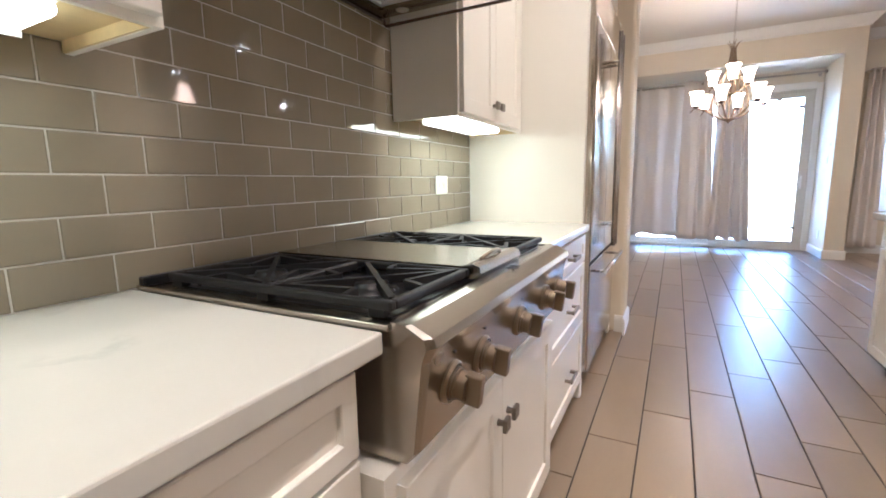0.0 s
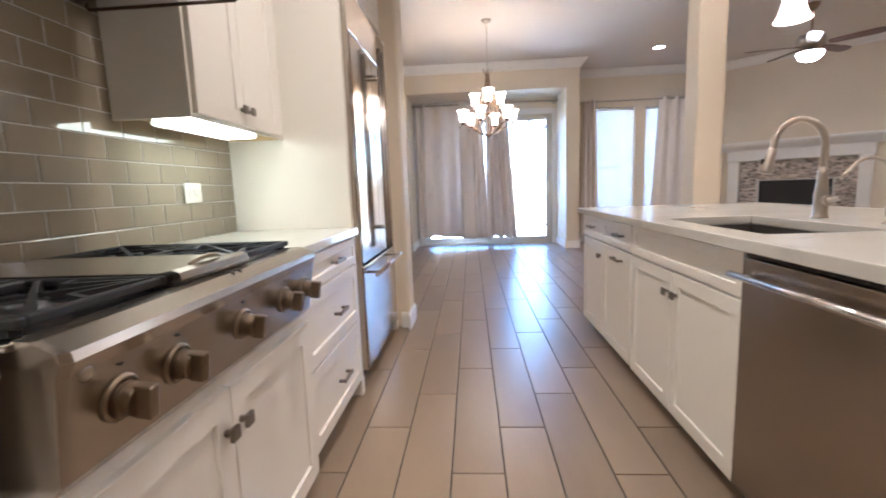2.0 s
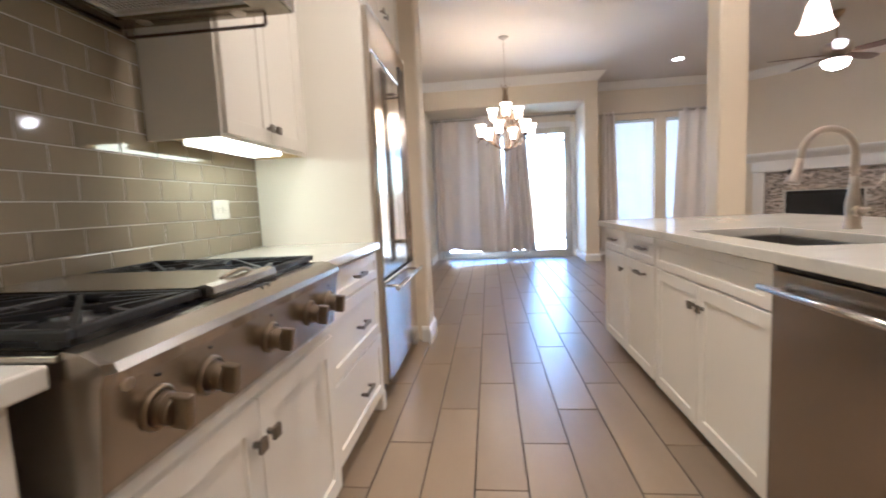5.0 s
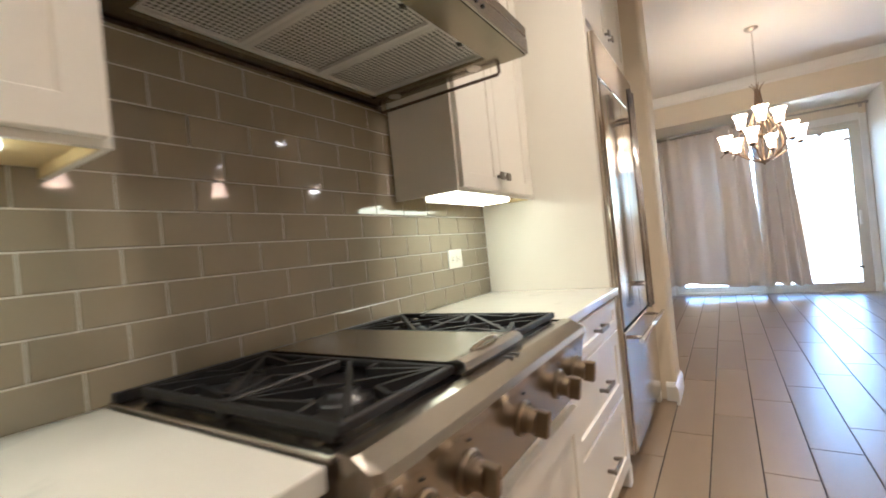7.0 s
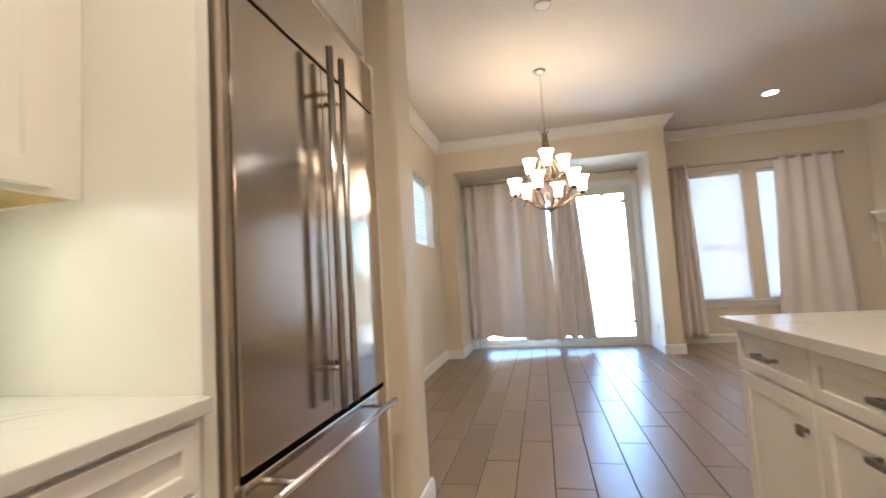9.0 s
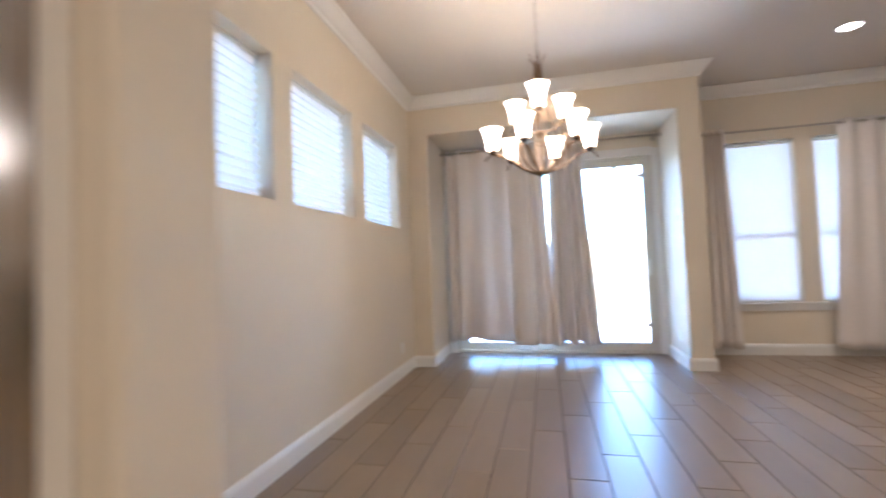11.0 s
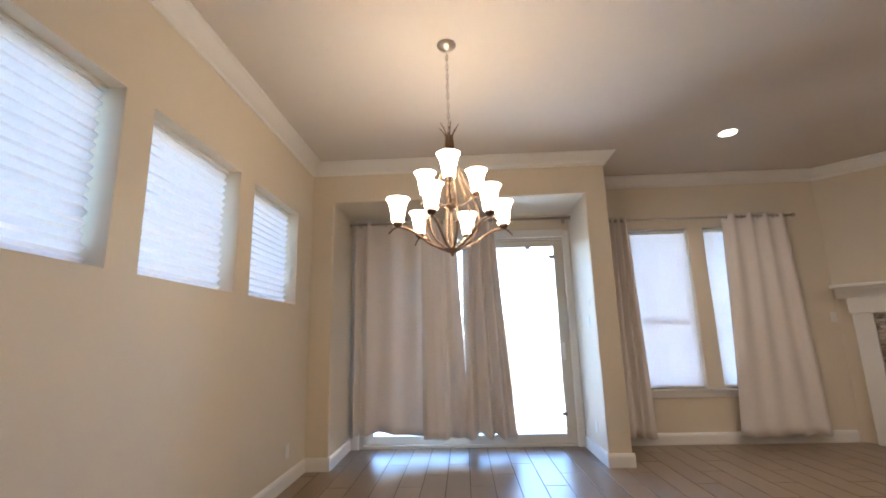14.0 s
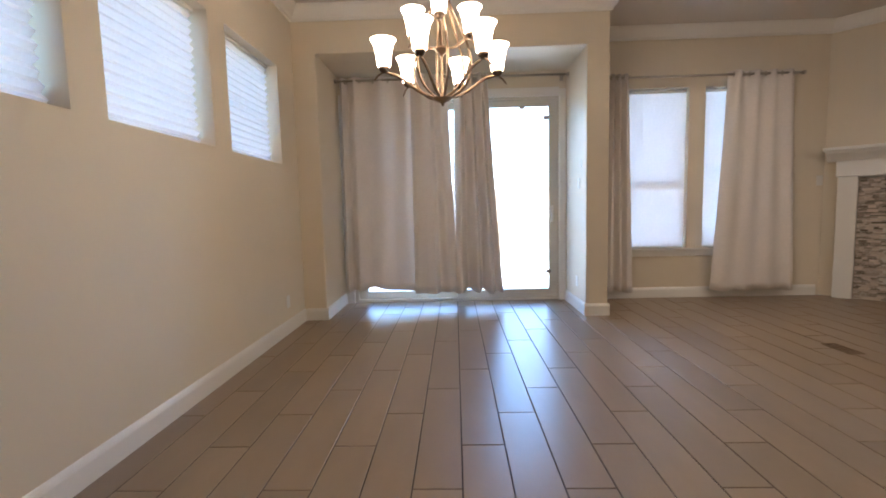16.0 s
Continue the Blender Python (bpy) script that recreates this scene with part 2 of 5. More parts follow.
def tube(bm, pts, r, n=8, closed=False):
    pts = [Vector(p) for p in pts]
    rs = r if isinstance(r, (list, tuple)) else [r] * len(pts)
    rings, up = [], None
    for i, p in enumerate(pts):
        a = pts[i - 1] if i or closed else p
        b = pts[(i + 1) % len(pts)] if i + 1 < len(pts) or closed else p
        d = (b - a).normalized()
        if up is None:
            up = d.orthogonal().normalized()
        up = (up - d * up.dot(d)).normalized()
        side = d.cross(up)
        rings.append([bm.verts.new(p + rs[i] * (math.cos(2 * math.pi * k / n) * up + math.sin(2 * math.pi * k / n) * side)) for k in range(n)])
    m = len(rings)
    for i in range(m if closed else m - 1):
        q, s = rings[i], rings[(i + 1) % m]
        for k in range(n):
            f = bm.faces.new((q[k], q[(k + 1) % n], s[(k + 1) % n], s[k]))
            f.smooth = True
    if not closed:
        bm.faces.new(rings[0][::-1])
        bm.faces.new(rings[-1])
    return bm


def lathe(bm, prof, n=24, m=None, smooth=True):
    """Turns a profile of (radius, height) round the z axis; m places it."""
    m = m or Matrix()
    rings = []
    for r, z in prof:
        if r < 1e-6:
            rings.append([bm.verts.new(m @ Vector((0, 0, z)))])
        else:
            rings.append([bm.verts.new(m @ Vector((r * math.cos(2 * math.pi * k / n), r * math.sin(2 * math.pi * k / n), z))) for k in range(n)])
    for q, s in zip(rings, rings[1:]):
        for k in range(n):
            a, b = (k, (k + 1) % n)
            if len(q) == 1 and len(s) == 1:
                continue
            if len(q) == 1:
                f = bm.faces.new((q[0], s[a], s[b]))
            elif len(s) == 1:
                f = bm.faces.new((q[a], q[b], s[0]))
            else:
                f = bm.faces.new((q[a], q[b], s[b], s[a]))
            f.smooth = smooth
    return bm


def turned(bm, prof, n=32, m=None):
    """A lathe with a crisp edge at every point of the profile."""
    for p, q in zip(prof, prof[1:]):
        lathe(bm, [p, q], n, m)
    return bm


def prism(bm, prof, a, b, axis):
    """A profile of 2D points drawn out along one axis from a to b. axis x: points are (y, z); y: (x, z); z: (x, y)."""
    def at(p, t):
        return {"x": (t, p[0], p[1]), "y": (p[0], t, p[1]), "z": (p[0], p[1], t)}[axis]
    A = [bm.verts.new(at(p, a)) for p in prof]
    B = [bm.verts.new(at(p, b)) for p in prof]
    n = len(prof)
    for i in range(n):
        bm.faces.new((A[i], A[(i + 1) % n], B[(i + 1) % n], B[i]))
    bm.faces.new(A[::-1])
    bm.faces.new(B)
    bmesh.ops.recalc_face_normals(bm, faces=bm.faces)
    return bm


def mesh_of(name, bm, material):
    me = bpy.data.meshes.new(name)
    bmesh.ops.recalc_face_normals(bm, faces=bm.faces)
    bm.to_mesh(me)
    bm.free()
    me.materials.append(material)
    return me


def part(name, bm, material, parent=None, label="", at=None):
    ob = new(name, mesh_of(name, bm, material))
    if parent is not None:
        ob.parent = parent
    if at is not None:
        ob.matrix_basis = at if isinstance(at, Matrix) else Matrix.Translation(at)
    return tagged(ob, label)


def thing(name, at, label, category, group=""):
    ob = new(name)
    ob.empty_display_size = 0.05
    ob.matrix_basis = at if isinstance(at, Matrix) else Matrix.Translation(at)
    return tagged(ob, label, category, group)


def setting(name, bm, material, label, category="wall"):
    return tagged(part(name, bm, material), label, category, "", "structure")


def bezier(p, n=12):
    p = [Vector(q) for q in p]
    out = []
    for i in range(n + 1):
        t = i / n
        out.append((1 - t) ** 3 * p[0] + 3 * t * (1 - t) ** 2 * p[1] + 3 * t * t * (1 - t) * p[2] + t ** 3 * p[3])
    return out


# ---- large structure ----
CEILING, XL, YD, YN = 3.14, -0.41, 8.80, 7.98
XR, YS = 7.05, -2.4
DW = ((4.405, 5.325), (5.525, 6.44), (6.66, 7.58))
WZ0, WZ1 = 1.585, 2.47

bm = bmesh.new()
for y0, y1, z0, z1 in ((YS, 4.405, 0, CEILING), (4.405, 7.58, 0, WZ0), (4.405, 7.58, WZ1, CEILING), (5.325, 5.525, WZ0, WZ1), (6.44, 6.66, WZ0, WZ1), (7.58, YD + 0.2, 0, CEILING)):
    bx(bm, XL - 0.2, XL, y0, y1, z0, z1)
setting("wall_west", bm, WALL, "tan painted wall with three high square window openings")
setting("wall_south", box(XL - 0.2, XR + 0.2, YS - 0.15, YS, 0, CEILING), WALL, "plain tan painted wall behind the kitchen")
setting("wall_east", box(XR, XR + 0.2, YS, YD + 0.2, 0, CEILING), WALL, "plain tan painted living room wall")
# garden wall with the sliding door and the living room windows
bm = bmesh.new()
for x0, x1, z0, z1 in ((XL, -0.10, 0, CEILING), (-0.10, 2.49, 2.46, CEILING), (2.49, 3.20, 0, CEILING), (3.20, 4.86, 0, 0.60), (3.20, 4.86, 2.47, CEILING),
                       (3.93, 4.115, 0.60, 2.47), (4.86, XR, 0, CEILING)):
    bx(bm, x0, x1, YD, YD + 0.2, z0, z1)
setting("wall_north", bm, WALL, "tan painted garden wall with a sliding door and windows")
# the bay that frames the sliding door: two piers and a header
bm = prism(bmesh.new(), [(XL, 0), (-0.176, 0), (-0.176, 2.70), (2.506, 2.70), (2.506, 0), (2.73, 0), (2.73, CEILING), (XL, CEILING)], YN, YD, "y")
soft = [e for e in bm.edges if all(abs(v.co.y - YN) < 1e-4 for v in e.verts) and min(v.co.x for v in e.verts) > XL + 0.1 and max(v.co.z for v in e.verts) - 0.01 < CEILING
        and not all(abs(v.co.z - CEILING) < 1e-4 or v.co.z < 1e-4 for v in e.verts) or all(abs(v.co.y - YN) < 1e-4 and abs(v.co.x - 2.73) < 1e-4 for v in e.verts)]
bmesh.ops.bevel(bm, geom=soft, offset=0.012, segments=2, affect="EDGES", profile=0.5)
setting("wall_bay", bm, WALL, "tan painted piers and header that frame the sliding door bay")
setting("wall_fridge_pier", box(XL, 0.365, 3.686, 3.962, 0, CEILING, bev=0.024, seg=3), WALL, "painted wall end beside the refrigerator with rounded corner")
# corner wall across the fireplace
bm = bmesh.new()
prism(bm, [(5.50, YD), (7.05, 7.25), (XR, YD)], 0, CEILING, "z")
setting("wall_fireplace", bm, WALL, "tan painted diagonal corner wall above the fireplace")
setting("ceiling", box(XL - 0.2, XR + 0.2, YS - 0.15, YD + 0.2, CEILING, CEILING + 0.15), CEIL, "flat off-white painted ceiling", "ceiling")
setting("ground", box(-400, 400, -400, 400, -0.6, -0.16), GRASS, "lawn of the back yard reaching far off", "ground")
setting("pavement", box(-3, 8.5, YD + 0.2, YD + 4.2, -0.17, -0.03), CONCRETE, "pale concrete patio behind the house", "patio")

column = setting("wall_column", box(2.58, 2.78, 3.78, 3.98, 0, CEILING, bev=0.012, seg=2), WALL, "square painted column at the end of the island", "column")

CROWN = [(0, 0), (0.11, 0), (0.108, -0.012), (0.09, -0.025), (0.07, -0.05), (0.045, -0.085), (0.022, -0.105), (0.016, -0.13), (0, -0.13)]


def crown(name, pts):
    """Crown moulding along a polyline; the room lies to the left of its direction."""
    bm = bmesh.new()
    pts = [Vector((*p, 0)) for p in pts]
    rings = []
    for i, p in enumerate(pts):
        d0 = (p - pts[i - 1]).normalized() if i else (pts[1] - p).normalized()
        d1 = (pts[i + 1] - p).normalized() if i + 1 < len(pts) else d0
        n0, n1 = Vector((-d0.y, d0.x, 0)), Vector((-d1.y, d1.x, 0))
        n = (n0 + n1).normalized()
        n = n / max(0.3, n.dot(n0))
        rings.append([bm.verts.new(p + n * u + Vector((0, 0, CEILING - 0.002 + w))) for u, w in CROWN])
    for q, s in zip(rings, rings[1:]):
        for k in range(len(CROWN)):
            bm.faces.new((q[k], q[(k + 1) % len(CROWN)], s[(k + 1) % len(CROWN)], s[k]))
    bm.faces.new(rings[0])
    bm.faces.new(rings[-1][::-1])
    setting(name, bm, TRIM, "white painted crown moulding under the ceiling", "moulding")


crown("trim_crown", [(XR, YS), (XR, 7.25), (5.50, YD), (2.73, YD), (2.73, YN), (XL, YN), (XL, 3.962), (0.365, 3.962), (0.365, 3.686)])


def baseboard(x0, y0, x1, y1, nx, ny, trim0=0.0, trim1=0.0):
    """A skirting board on the wall line, standing out along the normal."""
    d = Vector((x1 - x0, y1 - y0, 0))
    L = d.length
    prof = [(0, 0.004), (0.016, 0.004), (0.016, 0.098), (0.012, 0.113), (0.006, 0.126), (0, 0.13)]
    bm = prism(bmesh.new(), [(u, z) for u, z in prof], trim0, L - trim1, "x")
    yx = Vector((nx, ny, 0)).normalized()
    ex = d.normalized()
    m = Matrix(((ex.x, yx.x, 0, x0), (ex.y, yx.y, 0, y0), (0, 0, 1, 0), (0, 0, 0, 1)))
    bmesh.ops.transform(bm, matrix=m, verts=bm.verts)
    setting("baseboard", bm, TRIM, "white painted baseboard along the wall", "baseboard")


baseboard(XL, 3.962, XL, YN, 1, 0)
baseboard(XL, YN, -0.176, YN, 0, -1, 0.016, -0.016)
baseboard(-0.176, YN, -0.176, YD, 1, 0)
baseboard(2.506, YN, 2.506, YD, -1, 0)
baseboard(2.506, YN, 2.73, YN, 0, -1, -0.016, -0.016)
baseboard(2.73, YN, 2.73, YD, 1, 0)
baseboard(2.73, YD, 5.46, YD, 0, -1, 0.016)
baseboard(0.365, 3.62, 0.365, 3.962, 1, 0, -0.016, -0.016)
baseboard(0.30, 3.686, 0.365, 3.686, 0, -1)
baseboard(XL, 3.962, 0.365, 3.962, 0, 1, 0.016)
baseboard(XR, YS, XR, 7.25, -1, 0)


# ---- openings ----
def pleated_shade(y0, y1):
    """A white pleated shade in a high window of the west wall."""
    t = thing("window_shade", (XL - 0.10, y0, WZ0), "white pleated cloth window shade drawn down and glowing with daylight", "window shade", "shades of the high windows")
    w, h = y1 - y0 - 0.012, WZ1 - WZ0
    bm = bmesh.new()
    rows, pitch = [], 0.053
    n = int((h - 0.02) / pitch * 2)
    for i in range(n + 1):
        z = 0.014 + i * (h - 0.03) / n
        x = 0.011 * (1 if i % 2 else -1)
        slack = 0.006 * math.sin(i * 0.9) + (0.03 * max(0, 1 - z / 0.25) ** 2 if y0 < 5 else 0.012 * max(0, 1 - z / 0.3))
        rows.append([bm.verts.new((x + 0.002 * math.sin(i * 1.7 + k), 0.006 + (w - (0.021 - slack if i % 2 else 0.027 - slack)) * k / 8, z)) for k in range(9)])
    for q, s in zip(rows, rows[1:]):
        for k in range(8):
            bm.faces.new((q[k], q[k + 1], s[k + 1], s[k]))
    part("pleats", bm, SHADE_CLOTH, t)
    part("head_rail", box(-0.018, 0.018, 0.004, w, h - 0.022, h - 0.001, bev=0.003), PLASTIC, t)
    part("bottom_rail", box(-0.016, 0.016, 0.006, w - 0.004, 0.001, 0.016, bev=0.003), PLASTIC, t)


for i, (y0, y1) in enumerate(DW):
    w = tagged(new(f"window_{i + 1}"), "white framed high window behind a pleated shade", "window", "", "structure")
    fr = bmesh.new()
    for a in ((y0, y1, WZ0, WZ0 + 0.04), (y0, y1, WZ1 - 0.04, WZ1), (y0, y0 + 0.04, WZ0 + 0.04, WZ1 - 0.04), (y1 - 0.04, y1, WZ0 + 0.04, WZ1 - 0.04)):
        bx(fr, XL - 0.20, XL - 0.15, *a)
    part("window_frame", fr, PLASTIC, w)
    p = part("pane", box(XL - 0.178, XL - 0.174, y0 + 0.03, y1 - 0.03, WZ0 + 0.03, WZ1 - 0.03), PANE, w)
    p.visible_shadow = False
    pleated_shade(y0, y1)

# living room double window
for i, (x0, x1) in enumerate(((3.20, 3.93), (4.115, 4.86))):
    w = tagged(new(f"window_{i + 4}"), "white single-hung window with a pale shade drawn inside", "window", "", "structure")
    fr = bmesh.new()
    z0, z1, zm = 0.60, 2.47, 1.36
    for a in ((x0, x1, z0, z0 + 0.035), (x0, x1, z1 - 0.035, z1), (x0, x0 + 0.035, z0 + 0.035, z1 - 0.035), (x1 - 0.035, x1, z0 + 0.035, z1 - 0.035), (x0 + 0.035, x1 - 0.035, zm - 0.02, zm + 0.02)):
        bx(fr, a[0], a[1], YD + 0.09, YD + 0.14, a[2], a[3])
    part("window_frame", fr, DOOR_FRAME, w)
    for za, zb in ((z0 + 0.03, zm), (zm, z1 - 0.03)):
        p = part("pane", box(x0 + 0.03, x1 - 0.03, YD + 0.112, YD + 0.116, za, zb), PANE, w)
        p.visible_shadow = False
    t = thing("roller_shade", ((x0 + x1) / 2, YD + 0.06, z0), "thin white roller shade drawn down over the window", "window shade", "shades of the living room windows")
    hw = (x1 - x0) / 2 - 0.008
    bm = bmesh.new()
    rows = [[bm.verts.new((-hw + 2 * hw * k / 10, 0.004 * math.sin(k * 1.3 + j * 0.4), 0.012 + (z1 - z0 - 0.05) * j / 12)) for k in range(11)] for j in range(13)]
    for q, s in zip(rows, rows[1:]):
        for k in range(10):
            bm.faces.new((q[k], q[k + 1], s[k + 1], s[k]))
    part("cloth", bm, ROLLER_CLOTH, t)
    part("bottom_bar", box(-hw, hw, -0.008, 0.008, 0.001, 0.02, bev=0.003), PLASTIC, t)
    part("roller", tube(bmesh.new(), [(-hw, 0, z1 - z0 - 0.03), (hw, 0, z1 - z0 - 0.03)], 0.018, 12), PLASTIC, t)
sill = tagged(new("trim_sill"), "painted window stool and apron under the living room windows", "window sill", "", "structure")
part("stool", box(3.15, 4.92, YD - 0.04, YD + 0.088, 0.575, 0.60, bev=0.006, seg=2), TRIM, sill)
part("apron", box(3.19, 4.88, YD - 0.016, YD - 0.001, 0.505, 0.574, bev=0.004), TRIM, sill)

# sliding door
door = tagged(new("door_1"), "almond framed sliding glass door to the sunny yard", "sliding door", "", "structure")
bm = bmesh.new()
for a in ((-0.10, -0.03, 0, 2.46), (2.42, 2.49, 0, 2.46), (-0.03, 2.42, 2.39, 2.46), (-0.03, 2.42, 0.0, 0.035)):
    bx(bm, a[0], a[1], YD + 0.02, YD + 0.15, a[2], a[3], bev=0.004)
part("outer_frame", bm, DOOR_FRAME, door)
for x0, x1, y in ((-0.03, 1.30, YD + 0.10), (1.20, 2.42, YD + 0.05)):
    bm = bmesh.new()
    for a in ((x0, x0 + 0.11, 0.035, 2.39), (x1 - 0.11, x1, 0.035, 2.39), (x0 + 0.11, x1 - 0.11, 2.31, 2.39), (x0 + 0.11, x1 - 0.11, 0.035, 0.135 if x0 > 1 else 0.125)):
        bx(bm, a[0], a[1], y - 0.02, y + 0.02, a[2], a[3], bev=0.005)
    pn = part("door_panel", bm, DOOR_FRAME, door)
    p = part("pane", box(x0 + 0.10, x1 - 0.10, y - 0.003, y + 0.003, 0.125 if x0 > 1 else 0.115, 2.32), PANE, pn)
    p.visible_shadow = False
part("handle", box(2.335, 2.36, YD - 0.01, YD + 0.028, 0.95, 1.15, bev=0.006, seg=2), PLASTIC, door)
part("foot_lock", box(2.27, 2.33, YD + 0.012, YD + 0.029, 0.33, 0.37, bev=0.004), PEWTER, door)
part("top_latch", box(1.965, 2.025, YD + 0.005, YD + 0.029, 2.275, 2.315, bev=0.004), NICKEL, door)
part("sensor", box(2.245, 2.308, YD + 0.010, YD + 0.029, 2.15, 2.20, bev=0.004), NICKEL, door)
bm = bmesh.new()
for a in ((2.425, 2.503, 0, 2.50), (-0.173, -0.07, 0, 2.50), (-0.07, 2.425, 2.42, 2.52)):
    bx(bm, a[0], a[1], YD - 0.018, YD + 0.018, a[2], a[3], bev=0.005, seg=2)
setting("trim_door_casing", bm, TRIM, "white painted casing round the sliding door", "door casing")


# ---- outside ----
fence = thing("fence", (0, 17, -0.16), "weathered cedar privacy fence at the end of the yard", "fence")
board = mesh_of("board", box(-0.068, 0.068, -0.009, 0.009, 0, 1.85, bev=0.004), FENCE_WOOD)
for i in range(90):
    o = new("board", board)
    o.parent = fence
    o.location = (-6 + i * 0.143, 0.003 * math.sin(i * 2.1), 0.004 * math.sin(i * 1.3))
for z in (0.4, 1.45):
    part("rail", box(-6.1, 6.9, 0.012, 0.05, z, z + 0.09), FENCE_WOOD, fence)


# ---- curtains ----
def rod(name, x0, x1, y, z, label, bracket=()):
    t = thing(name, (x0, y, z), label, "curtain rod")
    L = x1 - x0
    part("pole", tube(bmesh.new(), [(0, 0, 0), (L, 0, 0)], 0.0125, 12), NICKEL, t)
    for x, s in ((0, -1), (L, 1)):
        m = Matrix.Translation((x, 0, 0)) @ Matrix.Rotation(radians(90 * s), 4, "Y")
        part("finial", lathe(bmesh.new(), [(0, 0), (0.019, 0.001), (0.022, 0.012), (0.022, 0.026), (0.012, 0.036), (0, 0.038)], 16, m), NICKEL, t)
    for x in bracket:
        bm = bx(bmesh.new(), x - x0 - 0.006, x - x0 + 0.006, 0.0, YD - y - 0.002, -0.006, 0.006)
        bx(bm, x - x0 - 0.02, x - x0 + 0.02, YD - y - 0.008, YD - y - 0.002, -0.04, 0.03)
        part("bracket", bm, NICKEL, t)
    return t


def curtain(top, bottom, z0, z1, y, knots, seed, label, group, rod_z, rings=6, lift=0.0, fade=1.0):
    """A grommet panel: hem ends at the top and at the bottom; knots give the folds as (place across, depth), depth
    below zero standing out into the room; lift raises the middle of the hem; fade scales the folds at the hem."""
    cx = (top[0] + top[1]) / 2
    t = thing("curtain", (cx, y, z0), label, "curtain", group)
    rnd = random.Random(seed)
    lean = [rnd.uniform(-0.012, 0.012) for _ in knots]

    def fold(u, v):
        for i in range(len(knots) - 1):
            (a, p), (b, q) = knots[i], knots[i + 1]
            if u <= b or i == len(knots) - 2:
                k = min(1, max(0, (u - a) / (b - a)))
                k = k * k * (3 - 2 * k)
                return p + (q - p) * k + (lean[i] * (1 - k) + lean[i + 1] * k) * v
        return 0.0

    N, M = 26 * (len(knots) - 1) // 2, 26
    bm = bmesh.new()
    rows = []
    for j in range(M + 1):
        v = j / M
        e = v ** 1.15
        row = []
        for k in range(N + 1):
            u = k / N
            w = u + 0.012 * math.sin(6 * u + 3 * v + seed) * math.sin(math.pi * u)
            x = (top[0] + (top[1] - top[0]) * u) * (1 - e) + (bottom[0] + (bottom[1] - bottom[0]) * u) * e
            head = 0.012 * math.cos(2 * math.pi * rings / 2 * u) * (1 - v) ** 3
            d = fold(w, v) * (1 + (fade - 1) * v) + head + 0.006 * v * math.sin(5 * v + 4 * u + seed)
            hem = (lift * math.sin(math.pi * min(1, max(0, (u - 0.04) / 0.62))) ** 2 + 0.012 * math.sin(7.3 * u + seed) + 0.25 * d) * v ** 5
            row.append(bm.verts.new((x - cx, d, z1 - z0 + (z0 - z1) * v + hem)))
        rows.append(row)
    for q, s in zip(rows, rows[1:]):
        for k in range(N):
            bm.faces.new((q[k], q[k + 1], s[k + 1], s[k])).smooth = True
    p = part("cloth", bm, CURTAIN, t)
    so = p.modifiers.new("thickness", "SOLIDIFY")
    so.thickness = 0.003
    for i in range(rings):
        x = top[0] + (top[1] - top[0]) * (i + 0.5) / rings
        ring = bmesh.new()
        pts = [(0.0, 0.023 * math.cos(q * math.pi / 8), 0.023 * math.sin(q * math.pi / 8)) for q in range(16)]
        tube(ring, pts, 0.0055, 6, closed=True)
        d = fold((i + 0.5) / rings, 0)
        part("grommet", ring, NICKEL, t, at=Matrix.Translation((x - cx, d * 0.3, rod_z - z0)) @ Matrix.Rotation(radians(28 * (1 if i % 2 else -1)), 4, "Z"))
    return t


RY = YD - 0.13
rod("curtain_rod", -0.145, 2.475, RY, 2.625, "brushed nickel curtain rod across the door bay", (-0.12, 2.45))
G = "curtains at the sliding door"
curtain((-0.14, 0.84), (-0.15, 0.84), 0.165, 2.665, RY + 0.025, ((0, 0.05), (0.04, -0.045), (0.10, 0.06), (0.19, -0.03), (0.34, 0.014), (0.50, -0.024), (0.64, 0.012), (0.80, -0.016), (0.90, -0.012), (1, -0.008)),
        3, "greige grommet curtain panel hanging nearly flat and closed", G, 2.625, 6, 0.05, 0.9)
curtain((0.70, 1.12), (0.70, 1.21), 0.150, 2.665, RY - 0.03, ((0, -0.045), (0.09, -0.05), (0.28, -0.055), (0.48, -0.03), (0.60, 0.03), (0.80, -0.02), (1, 0.04)),
        7, "greige grommet curtain panel beside a bright gap", G, 2.625, 4, 0.0, 1.0)
curtain((1.20, 1.58), (1.125, 1.735), 0.145, 2.665, RY - 0.005, ((0, 0.04), (0.20, -0.05), (0.32, 0.06), (0.52, -0.06), (0.60, 0.07), (0.78, -0.06), (0.87, 0.05), (1, -0.03)),
        11, "greige grommet curtain panel gathered and flared at the hem", G, 2.625, 8, 0.0, 1.2)
rod("curtain_rod", 2.90, 5.10, RY, 2.56, "brushed nickel curtain rod above the living room window", (2.93, 5.06))
G = "curtains at the living room window"
curtain((2.97, 3.18), (2.93, 3.25), 0.105, 2.60, RY, ((0, 0.02), (0.18, -0.03), (0.34, 0.035), (0.52, -0.035), (0.64, 0.03), (0.82, -0.035), (1, -0.01)),
        5, "greige grommet curtain gathered tightly beside the window", G, 2.56, 6, 0.0, 0.7)
curtain((4.30, 5.02), (4.16, 5.10), 0.105, 2.60, RY, ((0, 0.02), (0.13, -0.028), (0.30, 0.028), (0.42, -0.028), (0.57, 0.03), (0.68, -0.028), (0.84, 0.028), (0.95, -0.02), (1, 0.0)),
        9, "greige grommet curtain hanging in wide soft folds", G, 2.56, 8, 0.0, 0.8)


